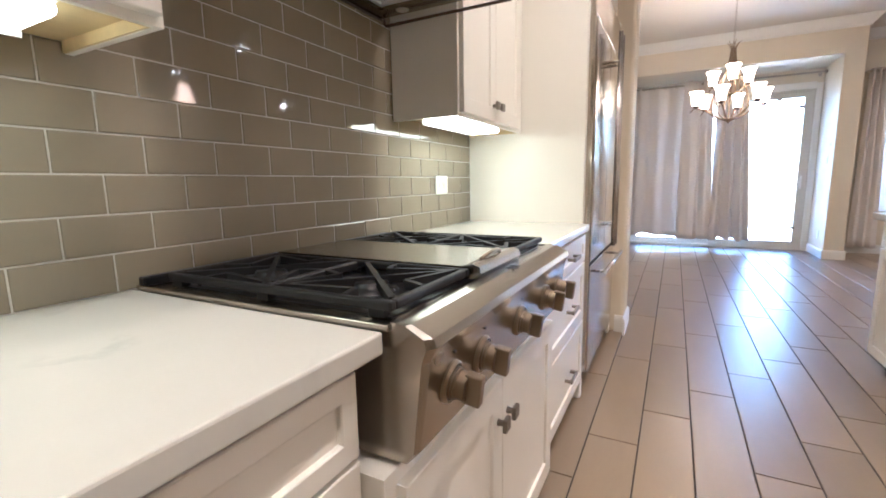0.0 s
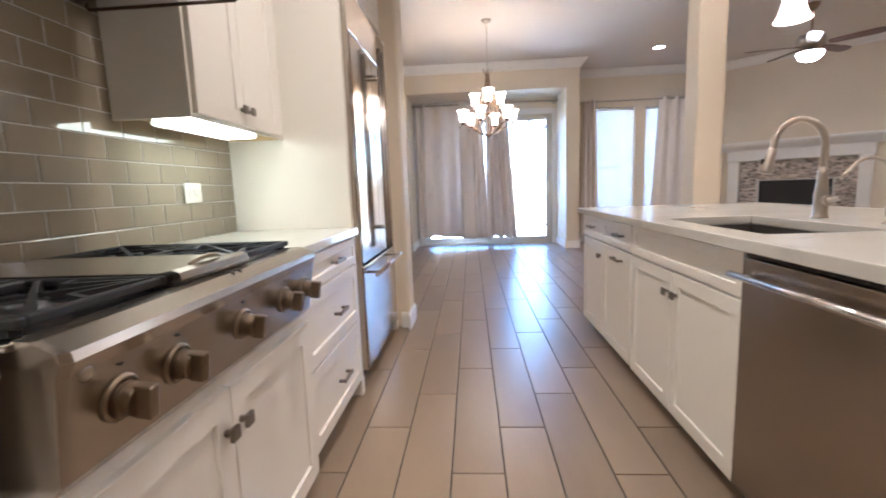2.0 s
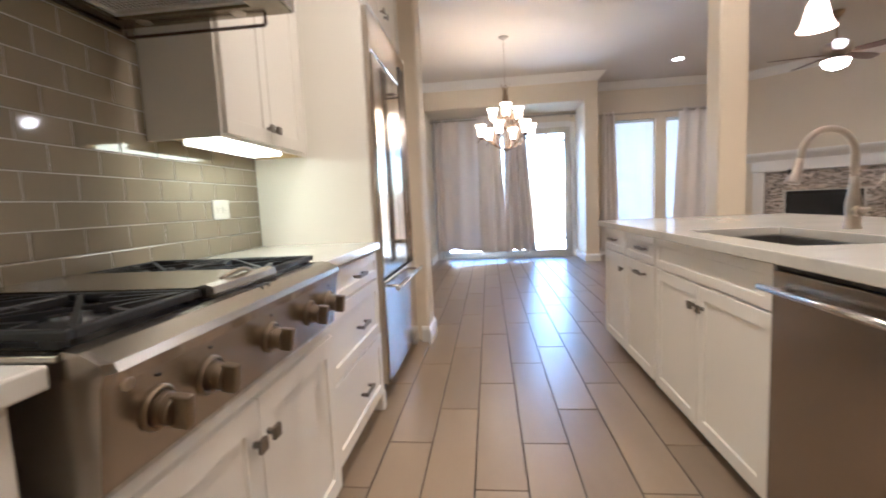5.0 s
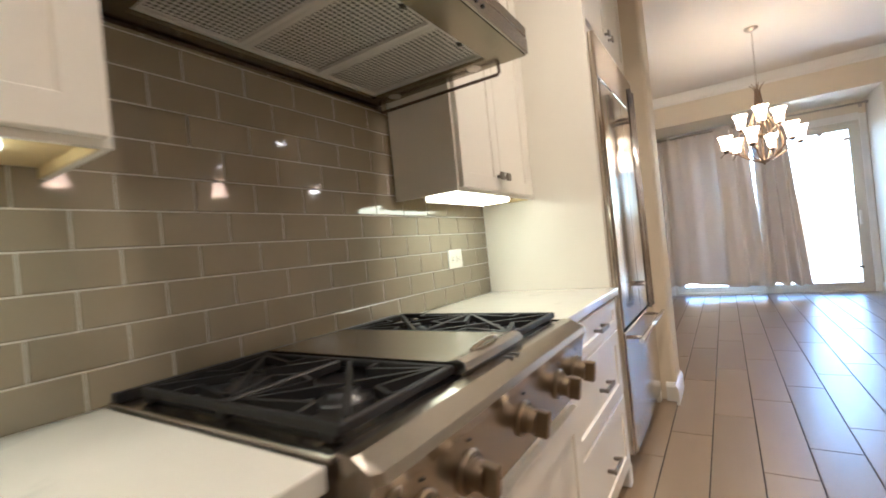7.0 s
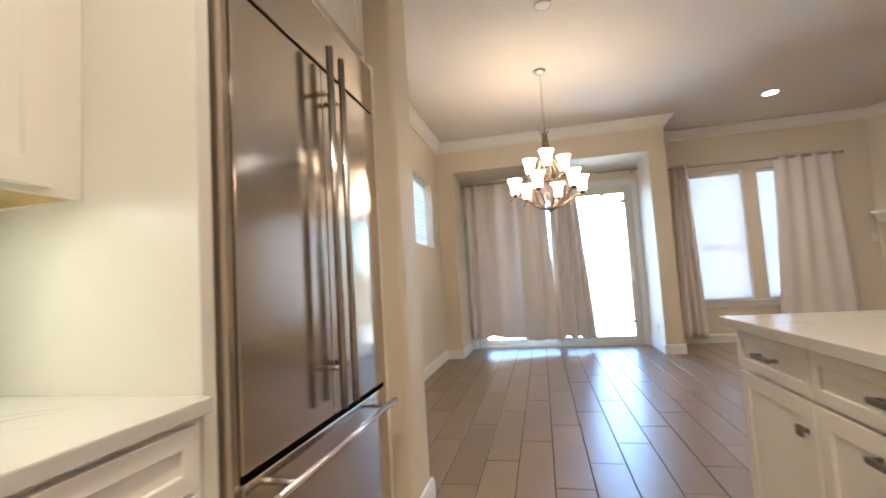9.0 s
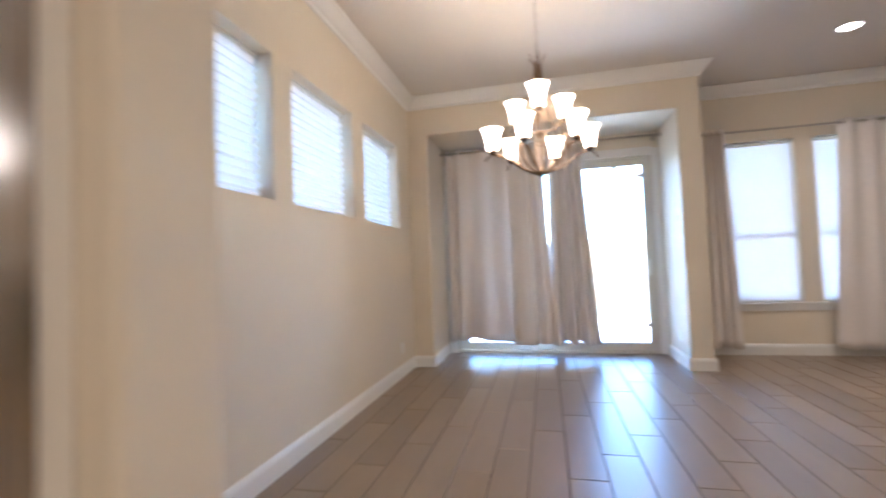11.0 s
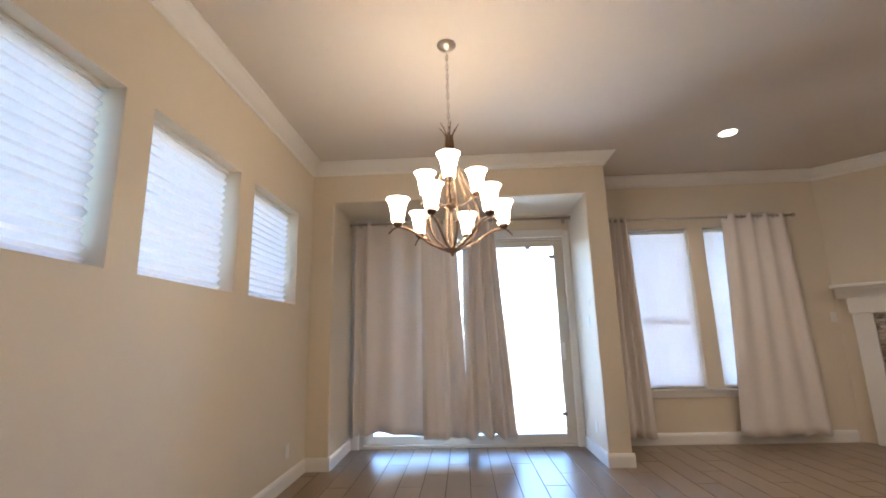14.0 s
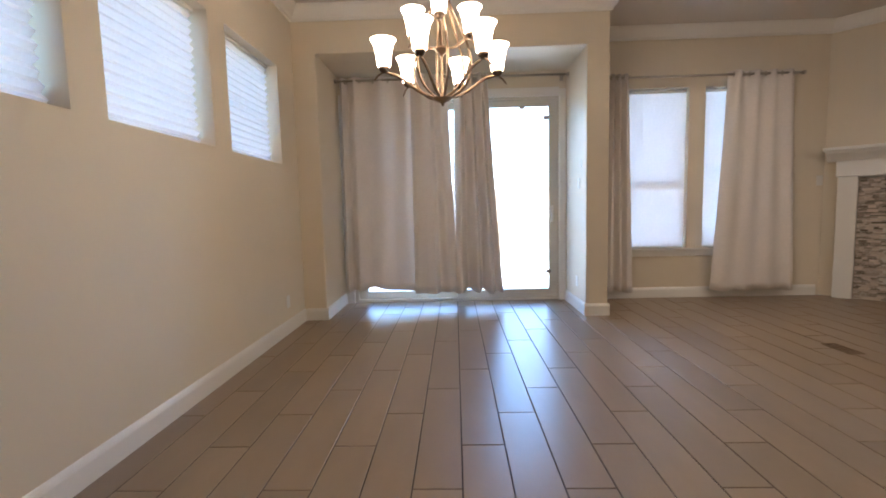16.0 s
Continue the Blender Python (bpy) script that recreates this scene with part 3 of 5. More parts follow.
# ---- fronts and hardware of the cabinets ----
def shaker(w, h, rail=0.057, th=0.02):
    """A framed front in one piece, w along y, h along z, its back at x = 0 and its face at x = th."""
    bm = bmesh.new()
    e = 0.002

    def ring(x, m):
        return [bm.verts.new((x, y, z)) for y, z in ((m, m), (w - m, m), (w - m, h - m), (m, h - m))]

    rings = [ring(0, 0), ring(th - e, 0), ring(th, e), ring(th, rail - e), ring(th - e, rail), ring(th - 0.009, rail + 0.001)]
    for p, q in zip(rings, rings[1:]):
        for k in range(4):
            bm.faces.new((p[k], p[(k + 1) % 4], q[(k + 1) % 4], q[k]))
    bm.faces.new(rings[0][::-1])
    bm.faces.new(rings[-1])
    return bm


FACE = {1: Matrix(), -1: Matrix.Rotation(math.pi, 4, "Z")}


def front(parent, kind, side, x, y0, y1, z0, z1, rail=0.057):
    """A shaker door or drawer on the face plane x of a unit (in its own space), facing side."""
    g = 0.0015
    w, h = y1 - y0 - 2 * g, z1 - z0 - 2 * g
    bm = shaker(w, h, rail)
    m = Matrix.Translation((x, y0 + g if side > 0 else y1 - g, z0 + g)) @ FACE[side]
    bmesh.ops.transform(bm, matrix=m, verts=bm.verts)
    return part(kind, bm, CABINET, parent)


def square_knob(parent, side, x, y, z):
    bm = lathe(bmesh.new(), [(0, 0), (0.009, 0), (0.007, 0.01), (0.007, 0.016)], 10, Matrix.Translation((x, y, z)) @ Matrix.Rotation(radians(90 * side), 4, "Y"))
    a, b = x + side * 0.016, x + side * 0.027
    bx(bm, a, b, y - 0.0165, y + 0.0165, z - 0.0165, z + 0.0165, bev=0.003, seg=2)
    return part("knob", bm, PEWTER, parent, "square pewter knob")


def bar_pull(parent, side, x, y, z, L=0.115):
    bm = bmesh.new()
    for e in (-1, 1):
        bx(bm, x, x + side * 0.026, y + e * (L / 2 - 0.008) - 0.006, y + e * (L / 2 - 0.008) + 0.006, z - 0.006, z + 0.006)
    bx(bm, x + side * 0.024, x + side * 0.034, y - L / 2, y + L / 2, z - 0.0085, z + 0.0085, bev=0.003, seg=2)
    return part("handle", bm, PEWTER, parent, "flat pewter bar pull")


def cabinet(name, at, label, group, size, toe=0.1, inset=0.06, side=1, top_open=False):
    """A carcass; its own space begins at the wall side bottom corner; depth runs along +x (side 1) or -x."""
    t = thing(name, at, label, "cabinet", group)
    d, w, h = size
    bm = bx(bmesh.new(), 0, side * d, 0, w, toe, h)
    if toe:
        bx(bm, 0, side * (d - inset), 0.002, w - 0.002, 0.004, toe + 0.001)
    part("body", bm, CABINET, t)
    return t


# ---- kitchen: range wall ----
BW = -0.373
G = "base cabinets of the range wall"
# drawers to the left of the range, running back behind the walker
for y0, y1 in ((-1.45, -0.75), (-0.75, 0.02), (0.02, 0.745)):
    c = cabinet("base_cabinet", (XL, y0, 0), "white shaker base cabinet with drawer under quartz top", G, (0.655, y1 - y0 - 0.002, 0.878))
    w = y1 - y0 - 0.002
    d = front(c, "drawer", 1, 0.655, 0.015, w - 0.015, 0.735, 0.868, 0.035)
    bar_pull(d, 1, 0.675, w / 2, 0.80)
    for a, b, k in ((0.015, w / 2, w / 2 - 0.03), (w / 2, w - 0.015, w / 2 + 0.03)):
        d = front(c, "door", 1, 0.655, a, b, 0.11, 0.73)
        square_knob(d, 1, 0.675, k, 0.66)
# cabinet under the range
c = cabinet("range_base_cabinet", (XL, 0.748, 0), "white shaker two-door cabinet below the rangetop, standing proud", G, (0.70, 0.992, 0.69))
for a, b, k in ((0.03, 0.463, 0.432), (0.463, 0.962, 0.497)):
    d = front(c, "door", 1, 0.70, a, b, 0.105, 0.665, 0.062)
    square_knob(d, 1, 0.72, k, 0.565)
# drawer stack between range and refrigerator
c = cabinet("drawer_cabinet", (XL, 1.745, 0), "white shaker three-drawer base cabinet with pewter pulls", G, (0.662, 0.80, 0.878))
for z0, z1, hz in ((0.735, 0.868, 0.803), (0.435, 0.728, 0.575), (0.105, 0.428, 0.265)):
    d = front(c, "drawer", 1, 0.662, 0.03, 0.77, z0, z1, 0.04 if z0 > 0.7 else 0.057)
    bar_pull(d, 1, 0.682, 0.42, hz, 0.125)
part("foot", box(0.60, 0.68, 0.745, 0.80, 0.004, 0.101, bev=0.006), CABINET, c)

G = "quartz counters of the range wall"
for y0, y1 in ((-1.45, 0.770), (1.722, 2.552)):
    t = thing("countertop", (BW, y0, 0.88), "white quartz countertop with faint grey veins", "countertop", G)
    part("slab", box(0.0, 0.656, 0, y1 - y0, 0, 0.035, bev=0.004, seg=2), QUARTZ, t)

# backsplash: grout bed here, tiles at the end of the file
bed = tagged(part("wall_backsplash", box(XL + 0.001, BW - 0.0016, -1.45, 2.553, 0.9, 1.80), GROUT), "taupe glass subway tile backsplash with pale grout", "backsplash", "", "structure")

# rangetop
RY0, RY1 = 0.782, 1.705
rt = thing("rangetop", (BW, RY0, 0.69), "stainless professional gas rangetop with five knobs and centre cover", "rangetop")
RW = RY1 - RY0
prof = [(0.005, 0.012), (0.684, 0.012), (0.700, 0.03), (0.722, 0.18), (0.733, 0.203), (0.728, 0.217), (0.69, 0.234), (0.662, 0.2365), (0.654, 0.229), (0.005, 0.229)]
cut = [(x if x < 0.672 else 0.672 + (x - 0.672) * 0.82, z) for x, z in prof]
bm = bmesh.new()
rings = [[bm.verts.new((x, y, z)) for x, z in pr] for y, pr in ((0, cut), (0.012, prof), (RW - 0.012, prof), (RW, cut))]
for q, s in zip(rings, rings[1:]):
    for k in range(len(prof)):
        bm.faces.new((q[k], q[(k + 1) % len(prof)], s[(k + 1) % len(prof)], s[k]))
bm.faces.new(rings[0])
bm.faces.new(rings[-1])
part("body", bm, RANGE_STEEL, rt)
for y in (-0.0035, RW + 0.0035):
    part("side_trim", box(0.002, 0.66, y - 0.0035, y + 0.0035, 0.222, 0.233, bev=0.0015), RANGE_STEEL, rt)
part("pan", box(0.065, 0.64, 0.034, RW - 0.034, 0.2295, 0.2325), BLACK, rt)
part("back_guard", box(0.0, 0.022, 0, RW, 0.2295, 0.25, bev=0.003), BLACK, rt)


def grate(y0, y1):
    """Cast iron grate: a heavy frame with diagonal and stepped bars over two burners."""
    g = bmesh.new()
    x0, x1, z, w = 0.072, 0.648, 0.260, 0.0115
    for a in ((x0, x1, y0, y0 + 0.016), (x0, x1, y1 - 0.016, y1), (x0, x0 + 0.016, y0 + 0.016, y1 - 0.016), (x1 - 0.016, x1, y0 + 0.016, y1 - 0.016)):
        bx(g, a[0], a[1], a[2], a[3], z - 0.017, z, bev=0.004, seg=2)
    xm, ym = (x0 + x1) / 2, (y0 + y1) / 2
    bx(g, xm - 0.008, xm + 0.008, y0 + 0.014, y1 - 0.02, z - 0.02, z, bev=0.003)

    def bar(ax, ay, bx_, by_):
        d = Vector((bx_ - ax, by_ - ay, 0))
        s = d.normalized().cross(Vector((0, 0, 1))) * w / 2
        p = [Vector((ax, ay, 0)) + s, Vector((ax, ay, 0)) - s, Vector((bx_, by_, 0)) - s, Vector((bx_, by_, 0)) + s]
        lo = [g.verts.new((q.x, q.y, z - 0.018)) for q in p]
        hi = [g.verts.new((q.x, q.y, z - 0.001)) for q in p]
        for q in range(4):
            g.faces.new((lo[q], lo[(q + 1) % 4], hi[(q + 1) % 4], hi[q]))
        g.faces.new(hi)
        g.faces.new(lo[::-1])

    far = y0 > 0.3
    for edge, sx in ((x1 - 0.018, 1), (x0 + 0.018, -1)):
        def at(u, v):
            v = 1 - v if far else v
            return xm + sx * 0.01 + (edge - xm - sx * 0.01) * u, y0 + 0.018 + (y1 - y0 - 0.036) * v

        for p, q in (((0, 0), (0.97, 1)), ((0.08, 1), (1, 0.05)), ((0.02, 0.05), (0.62, 0.16)), ((0.62, 0.16), (0.66, 0)), ((0.95, 0.96), (0.80, 0.52)), ((0.80, 0.52), (1, 0.42)),
                     ((0.93, 0.98), (0.42, 0.85)), ((0.42, 0.85), (0.38, 1)), ((0.02, 0.08), (0.19, 0.5)), ((0.19, 0.5), (0, 0.58))):
            bar(*at(*p), *at(*q))
    for ax in (x0 + 0.03, x1 - 0.03, xm):
        for ay in (y0 + 0.011, y1 - 0.011):
            bx(g, ax - 0.014, ax + 0.014, ay - 0.01, ay + 0.01, 0.2328, z - 0.015)
    return part("grate", g, IRON, rt, "black cast iron grate")


for y0, y1 in ((0.022, 0.318), (RW - 0.318, RW - 0.022)):
    grate(y0, y1)
    for x in (0.217, 0.50):
        m = Matrix.Translation((x, (y0 + y1) / 2, 0.2325))
        b = part("burner", lathe(bmesh.new(), [(0.055, 0), (0.05, 0.008), (0.034, 0.010), (0.034, 0.016), (0.03, 0.019), (0, 0.02)], 20, m), BLACK, rt, "black burner head and cap")
part("griddle_cover", prism(bmesh.new(), [(0.068, 0.2330), (0.652, 0.2367), (0.664, 0.239), (0.671, 0.248), (0.667, 0.262), (0.651, 0.268), (0.624, 0.262), (0.07, 0.262)], 0.326, RW - 0.326, "y"), RANGE_STEEL, rt, "flat stainless centre cover")
bm = tube(bmesh.new(), bezier([(0.64, 0.40, 0.266), (0.652, 0.42, 0.283), (0.652, 0.50, 0.283), (0.64, 0.52, 0.266)]), 0.005, 8)
part("cover_handle", bm, KNOB_METAL, rt)
for y in (0.345, 0.375):
    part("slot", box(0.674, 0.698, y + 0.13, y + 0.137, 0.2345, 0.2368), BLACK, rt)

knob_turn = Matrix.Rotation(radians(90 + 8), 4, "Y")
for y in (0.095, 0.226, 0.458, 0.688, 0.832):
    m = Matrix.Translation((0.7115, y, 0.114)) @ knob_turn
    part("bezel", turned(bmesh.new(), [(0.037, -0.004), (0.037, 0.005), (0.034, 0.009), (0.031, 0.009), (0.031, 0.004), (0.0285, 0.004), (0.0285, 0.012), (0, 0.012)], 36, m), KNOB_METAL, rt)
    kb = turned(bmesh.new(), [(0.0265, 0.0125), (0.0265, 0.017), (0.0245, 0.018), (0.0245, 0.032), (0.0235, 0.034), (0, 0.034)], 32, m)
    grip = bx(bmesh.new(), -0.027, 0.027, -0.0095, 0.0095, 0.028, 0.058, bev=0.003, seg=2)
    bmesh.ops.transform(grip, matrix=m @ Matrix.Rotation(radians(4 * math.sin(9 * y)), 4, "Z"), verts=grip.verts)
    me = bpy.data.meshes.new("grip")
    grip.to_mesh(me)
    kb.from_mesh(me)
    grip.free()
    part("knob", kb, KNOB_METAL, rt, "bronze-toned metal knob")
    part("mark", box(0.7205, 0.7225, y - 0.004, y + 0.004, 0.165, 0.169), BLACK, rt)

part("end_screw", turned(bmesh.new(), [(0.011, 0), (0.011, 0.004), (0.008, 0.006), (0, 0.006)], 20, Matrix.Translation((0.719, 0.036, 0.178)) @ knob_turn), NICKEL, rt)

# hood
hd = thing("range_hood", (BW, 0.785, 1.745), "stainless under-cabinet range hood with perforated filters", "range hood")
HW = 0.935
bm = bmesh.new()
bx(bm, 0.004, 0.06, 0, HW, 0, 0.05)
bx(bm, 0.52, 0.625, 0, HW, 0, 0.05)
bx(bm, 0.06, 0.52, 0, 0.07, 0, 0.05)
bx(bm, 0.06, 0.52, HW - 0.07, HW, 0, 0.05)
# same steel as the canopy, its shade underneath painted in
part("underside_frame", bm, HOOD_STEEL_SHADED, hd)
part("canopy", prism(bmesh.new(), [(0.004, 0.0505), (0.625, 0.0505), (0.632, 0.058), (0.632, 0.085), (0.40, 0.28), (0.004, 0.28)], 0, HW, "y"), RANGE_STEEL, hd)
part("front_strip", box(0.6255, 0.634, 0, HW, 0.002, 0.05, bev=0.002), RANGE_STEEL, hd, "steel control strip of the hood")
part("control_panel", box(0.6345, 0.637, 0.40, 0.53, 0.014, 0.04), BLACK, hd)
for i in range(3):
    for s in (-1, 1):
        part("button", lathe(bmesh.new(), [(0.006, 0), (0.006, 0.004), (0, 0.005)], 10, Matrix.Translation((0.634, 0.465 + s * (0.10 + 0.035 * i), 0.027)) @ Matrix.Rotation(radians(90), 4, "Y")), BLACK, hd)


def filter_panel(y0, y1):
    """A perforated metal sheet: every hole is cut."""
    f = bmesh.new()
    x0, x1 = 0.062, 0.518
    p = 0.0152
    nx, ny = int((x1 - x0 - 0.03) / p), int((y1 - y0 - 0.026) / p)
    ox, oy = (x0 + x1 - nx * p) / 2, (y0 + y1 - ny * p) / 2
    r = 0.0056
    ang = [(math.cos(math.pi / 4 * k), math.sin(math.pi / 4 * k)) for k in range(8)]
    sq = [(1, 0), (1, 1), (0, 1), (-1, 1), (-1, 0), (-1, -1), (0, -1), (1, -1)]
    verts, faces = [], []
    for i in range(nx):
        for j in range(ny):
            cx, cy = ox + (i + 0.5) * p, oy + (j + 0.5) * p
            b = len(verts)
            sag = 0.012 * math.sin(math.pi * (j + 0.5) / ny)
            verts += [(cx + r * a, cy + r * c, 0.016 + 0 * sag) for a, c in ang] + [(cx + p / 2 * a, cy + p / 2 * c, 0.016) for a, c in sq]
            faces += [(b + k, b + (k + 1) % 8, b + 8 + (k + 1) % 8, b + 8 + k) for k in range(8)]
    me = bpy.data.meshes.new("filter")
    me.from_pydata(verts, [], faces)
    f.from_mesh(me)
    bx(f, x0, x1, y0, oy, 0.010, 0.020)
    bx(f, x0, x1, oy + ny * p, y1, 0.010, 0.020)
    bx(f, x0, ox, oy, oy + ny * p, 0.010, 0.020)
    bx(f, ox + nx * p, x1, oy, oy + ny * p, 0.010, 0.020)
    part("filter", f, MESH, hd, "perforated grease filter")
    part("filter_core", box(x0 + 0.01, x1 - 0.01, y0 + 0.008, y1 - 0.008, 0.03, 0.034), BLACK, hd)
    part("filter_latch", box(x1 - 0.02, x1 - 0.004, (y0 + y1) / 2 - 0.007, (y0 + y1) / 2 + 0.007, 0.002, 0.012, bev=0.002), BLACK, hd)


W3 = (HW - 0.14) / 3
for i in range(3):
    filter_panel(0.07 + i * W3 + 0.001, 0.07 + (i + 1) * W3 - 0.001)
for y in (0.035, HW - 0.035):
    for x in (0.13, 0.46):
        part("lamp_lens", lathe(bmesh.new(), [(0, -0.004), (0.016, -0.004), (0.022, -0.002), (0.026, 0.002)], 18, Matrix.Translation((x, y, 0.0))), NICKEL, hd)
bm = tube(bmesh.new(), [(0.02, HW + 0.012, 0.0), (0.02, HW + 0.012, -0.018), (0.026, HW + 0.012, -0.024), (0.52, HW + 0.012, -0.024), (0.526, HW + 0.012, -0.018), (0.526, HW + 0.012, 0.004)], 0.0055, 8)
part("rail", bm, DARK_BRONZE, hd)
bm = tube(bmesh.new(), [(0.012, 0.0, -0.006), (0.012, HW, -0.006)], 0.0045, 8)
part("rail", bm, DARK_BRONZE, hd)

# upper cabinets
G = "upper cabinets of the range wall"
UZ0, UZ1 = 1.38, 2.62


def upper(y0, y1, z0, z1, splits, knob_at, label):
    t = thing("upper_cabinet", (BW, y0, z0), label, "cabinet", G)
    w, d, h = y1 - y0, 0.316, z1 - z0
    bm = bx(bmesh.new(), 0.004, d - 0.022, 0, w, 0.028, h)
    for a in ((0.004, d - 0.022, 0, 0.012), (0.004, d - 0.022, w - 0.012, w), (d - 0.034, d - 0.022, 0.012, w - 0.012)):
        bx(bm, a[0], a[1], a[2], a[3], 0, 0.0279)
    part("body", bm, CABINET, t)
    bm = bx(bmesh.new(), 0.006, d - 0.035, 0.013, w - 0.013, 0.022, 0.0275)
    for a in ((0.006, d - 0.035, 0.0125, 0.017), (0.006, d - 0.035, w - 0.017, w - 0.0125), (d - 0.039, d - 0.0345, 0.0175, w - 0.0175)):
        bx(bm, a[0], a[1], a[2], a[3], 0.001, 0.0219)
    part("underside", bm, CABINET_IN, t, "raw yellow wood underside")
    for i, (a, b) in enumerate(zip(splits, splits[1:])):
        dr = front(t, "door", 1, d - 0.0215, a - y0 + 0.002, b - y0 - 0.002, 0.012, h - 0.01)
        square_knob(dr, 1, d - 0.0015, knob_at[i] - y0, 0.075)
    return t


upper(1.792, 2.553, UZ0, UZ1, (1.80, 2.135, 2.475), (2.105, 2.165), "white shaker upper cabinet with two doors beside the hood")
upper(-0.32, 0.715, UZ0, UZ1, (-0.31, 0.20, 0.707), (0.17, 0.23), "white shaker upper cabinet with a lit lamp beneath")
t = thing("upper_cabinet", (BW, 0.718, 2.03), "white shaker cabinet above the range hood", "cabinet", G)
part("body", box(0.004, 0.294, 0, 1.071, 0, UZ1 - 2.03), CABINET, t)
for a, b in ((0.01, 0.535), (0.537, 1.06)):
    d = front(t, "door", 1, 0.2945, a, b, 0.012, UZ1 - 2.04)
    square_knob(d, 1, 0.3145, 0.505 if a < 0.5 else 0.567, 0.07)

for y0, y1 in ((1.835, 2.34), (-0.02, 0.60)):
    t = thing("under_cabinet_light", (BW + 0.113, y0, 1.352), "lit white fluorescent strip light under the cabinet", "light", "under-cabinet lights")
    bm = box(0, 0.15, 0, y1 - y0, 0.038, 0.0495, bev=0.003)
    # unseen back lip, added to cut the lens's reflection in the tiles
    bx(bm, 0, 0.005, 0, y1 - y0, 0.012, 0.038)
    part("housing", bm, PLASTIC, t)
    part("lens", box(0.006, 0.146, 0.006, y1 - y0 - 0.006, 0.014, 0.0375, bev=0.011, seg=3), TUBE if y0 > 1 else TUBE_DIM, t, "glowing ribbed lens")

# outlet on the tiles
t = thing("wall_outlet", (BW + 0.0045, 2.195, 1.122), "white duplex outlet plate set sideways on the backsplash tiles", "outlet")
part("plate", box(0, 0.006, -0.061, 0.061, -0.045, 0.045, bev=0.003, seg=2), PLASTIC, t)
for y in (-0.022, 0.022):
    socket = part("socket", box(0.0062, 0.0088, y - 0.0165, y + 0.0165, -0.0165, 0.0165, bev=0.0012), PLASTIC, t)
    for dz in (-0.006, 0.006):
        part("slot", box(0.0089, 0.0092, y - 0.004, y + 0.005, dz - 0.001, dz + 0.001), RUBBER, socket)
    part("slot", box(0.0089, 0.0092, y - 0.011, y - 0.007, -0.002, 0.002), RUBBER, socket)

# refrigerator with its surround
fr = thing("refrigerator", (BW, 2.612, 0.0), "built-in stainless french-door refrigerator with freezer drawer", "refrigerator")
FW = 1.008
part("case", box(0.01, 0.60, 0.004, FW - 0.004, 0.09, 2.15), RUBBER, fr)
part("kick_plate", box(0.05, 0.58, 0.01, FW - 0.01, 0.004, 0.088), RUBBER, fr)
for a, b in ((0.0, 0.022), (FW - 0.022, FW)):
    part("side_trim", box(0.601, 0.648, a, b, 0.10, 2.15, bev=0.002), FRIDGE_STEEL, fr)
part("grille_panel", box(0.601, 0.648, 0.0245, FW - 0.0245, 1.935, 2.15, bev=0.003), FRIDGE_STEEL, fr, "stainless top grille panel")
for a, b, hy in ((0.0245, 0.494, 0.452), (0.501, FW - 0.0245, 0.543)):
    d = part("door", box(0.601, 0.655, a, b, 0.705, 1.915, bev=0.004, seg=2), FRIDGE_STEEL, fr)
    bm = tube(bmesh.new(), [(0.712, hy, 0.74), (0.712, hy, 1.96)], 0.0125, 14)
    part("handle", bm, STEEL, d)
    for z in (0.87, 1.80):
        part("handle_post", tube(bmesh.new(), [(0.654, hy, z), (0.712, hy, z)], 0.009, 10), STEEL, d)
dr = part("freezer_drawer", box(0.601, 0.655, 0.0245, FW - 0.0245, 0.10, 0.685, bev=0.004, seg=2), FRIDGE_STEEL, fr)
part("handle", tube(bmesh.new(), [(0.715, 0.07, 0.635), (0.715, FW - 0.07, 0.635)], 0.0125, 14), STEEL, dr)
for y in (0.16, FW - 0.16):
    part("handle_post", tube(bmesh.new(), [(0.654, y, 0.635), (0.715, y, 0.635)], 0.009, 10), STEEL, dr)
t = thing("refrigerator_surround", (BW, 2.5555, 0), "tall white cabinet surround with doors above the refrigerator", "cabinet", G)
part("side_panel", box(-0.03, 0.622, 0, 0.045, 0.004, 2.81, bev=0.002), CABINET, t)
part("filler_strip", box(0.004, 0.640, 1.066, 1.128, 0.004, 2.185), CABINET, t)
part("body", box(0.004, 0.60, 0.0475, 1.128, 2.19, 2.81), CABINET, t)
for a, b, k in ((0.06, 0.552, 0.508), (0.556, 1.057, 0.602)):
    d = front(t, "door", 1, 0.6005, a, b, 2.22, 2.79)
    square_knob(d, 1, 0.6205, k, 2.30)

# ---- kitchen: island ----
IX = 1.745
G = "base cabinets of the island"


def island_unit(name, y0, y1, label):
    t = thing(name, (IX, y0, 0), label, "cabinet", G)
    bm = bx(bmesh.new(), 0.021, 0.62, 0.001, y1 - y0 - 0.001, 0.085, 0.64 if name == "sink_cabinet" else 0.873)
    if name == "sink_cabinet":
        bx(bm, 0.021, 0.06, 0.001, y1 - y0 - 0.001, 0.6401, 0.873)
    bx(bm, 0.09, 0.60, 0.003, y1 - y0 - 0.003, 0.004, 0.086)
    part("body", bm, CABINET, t)
    return t


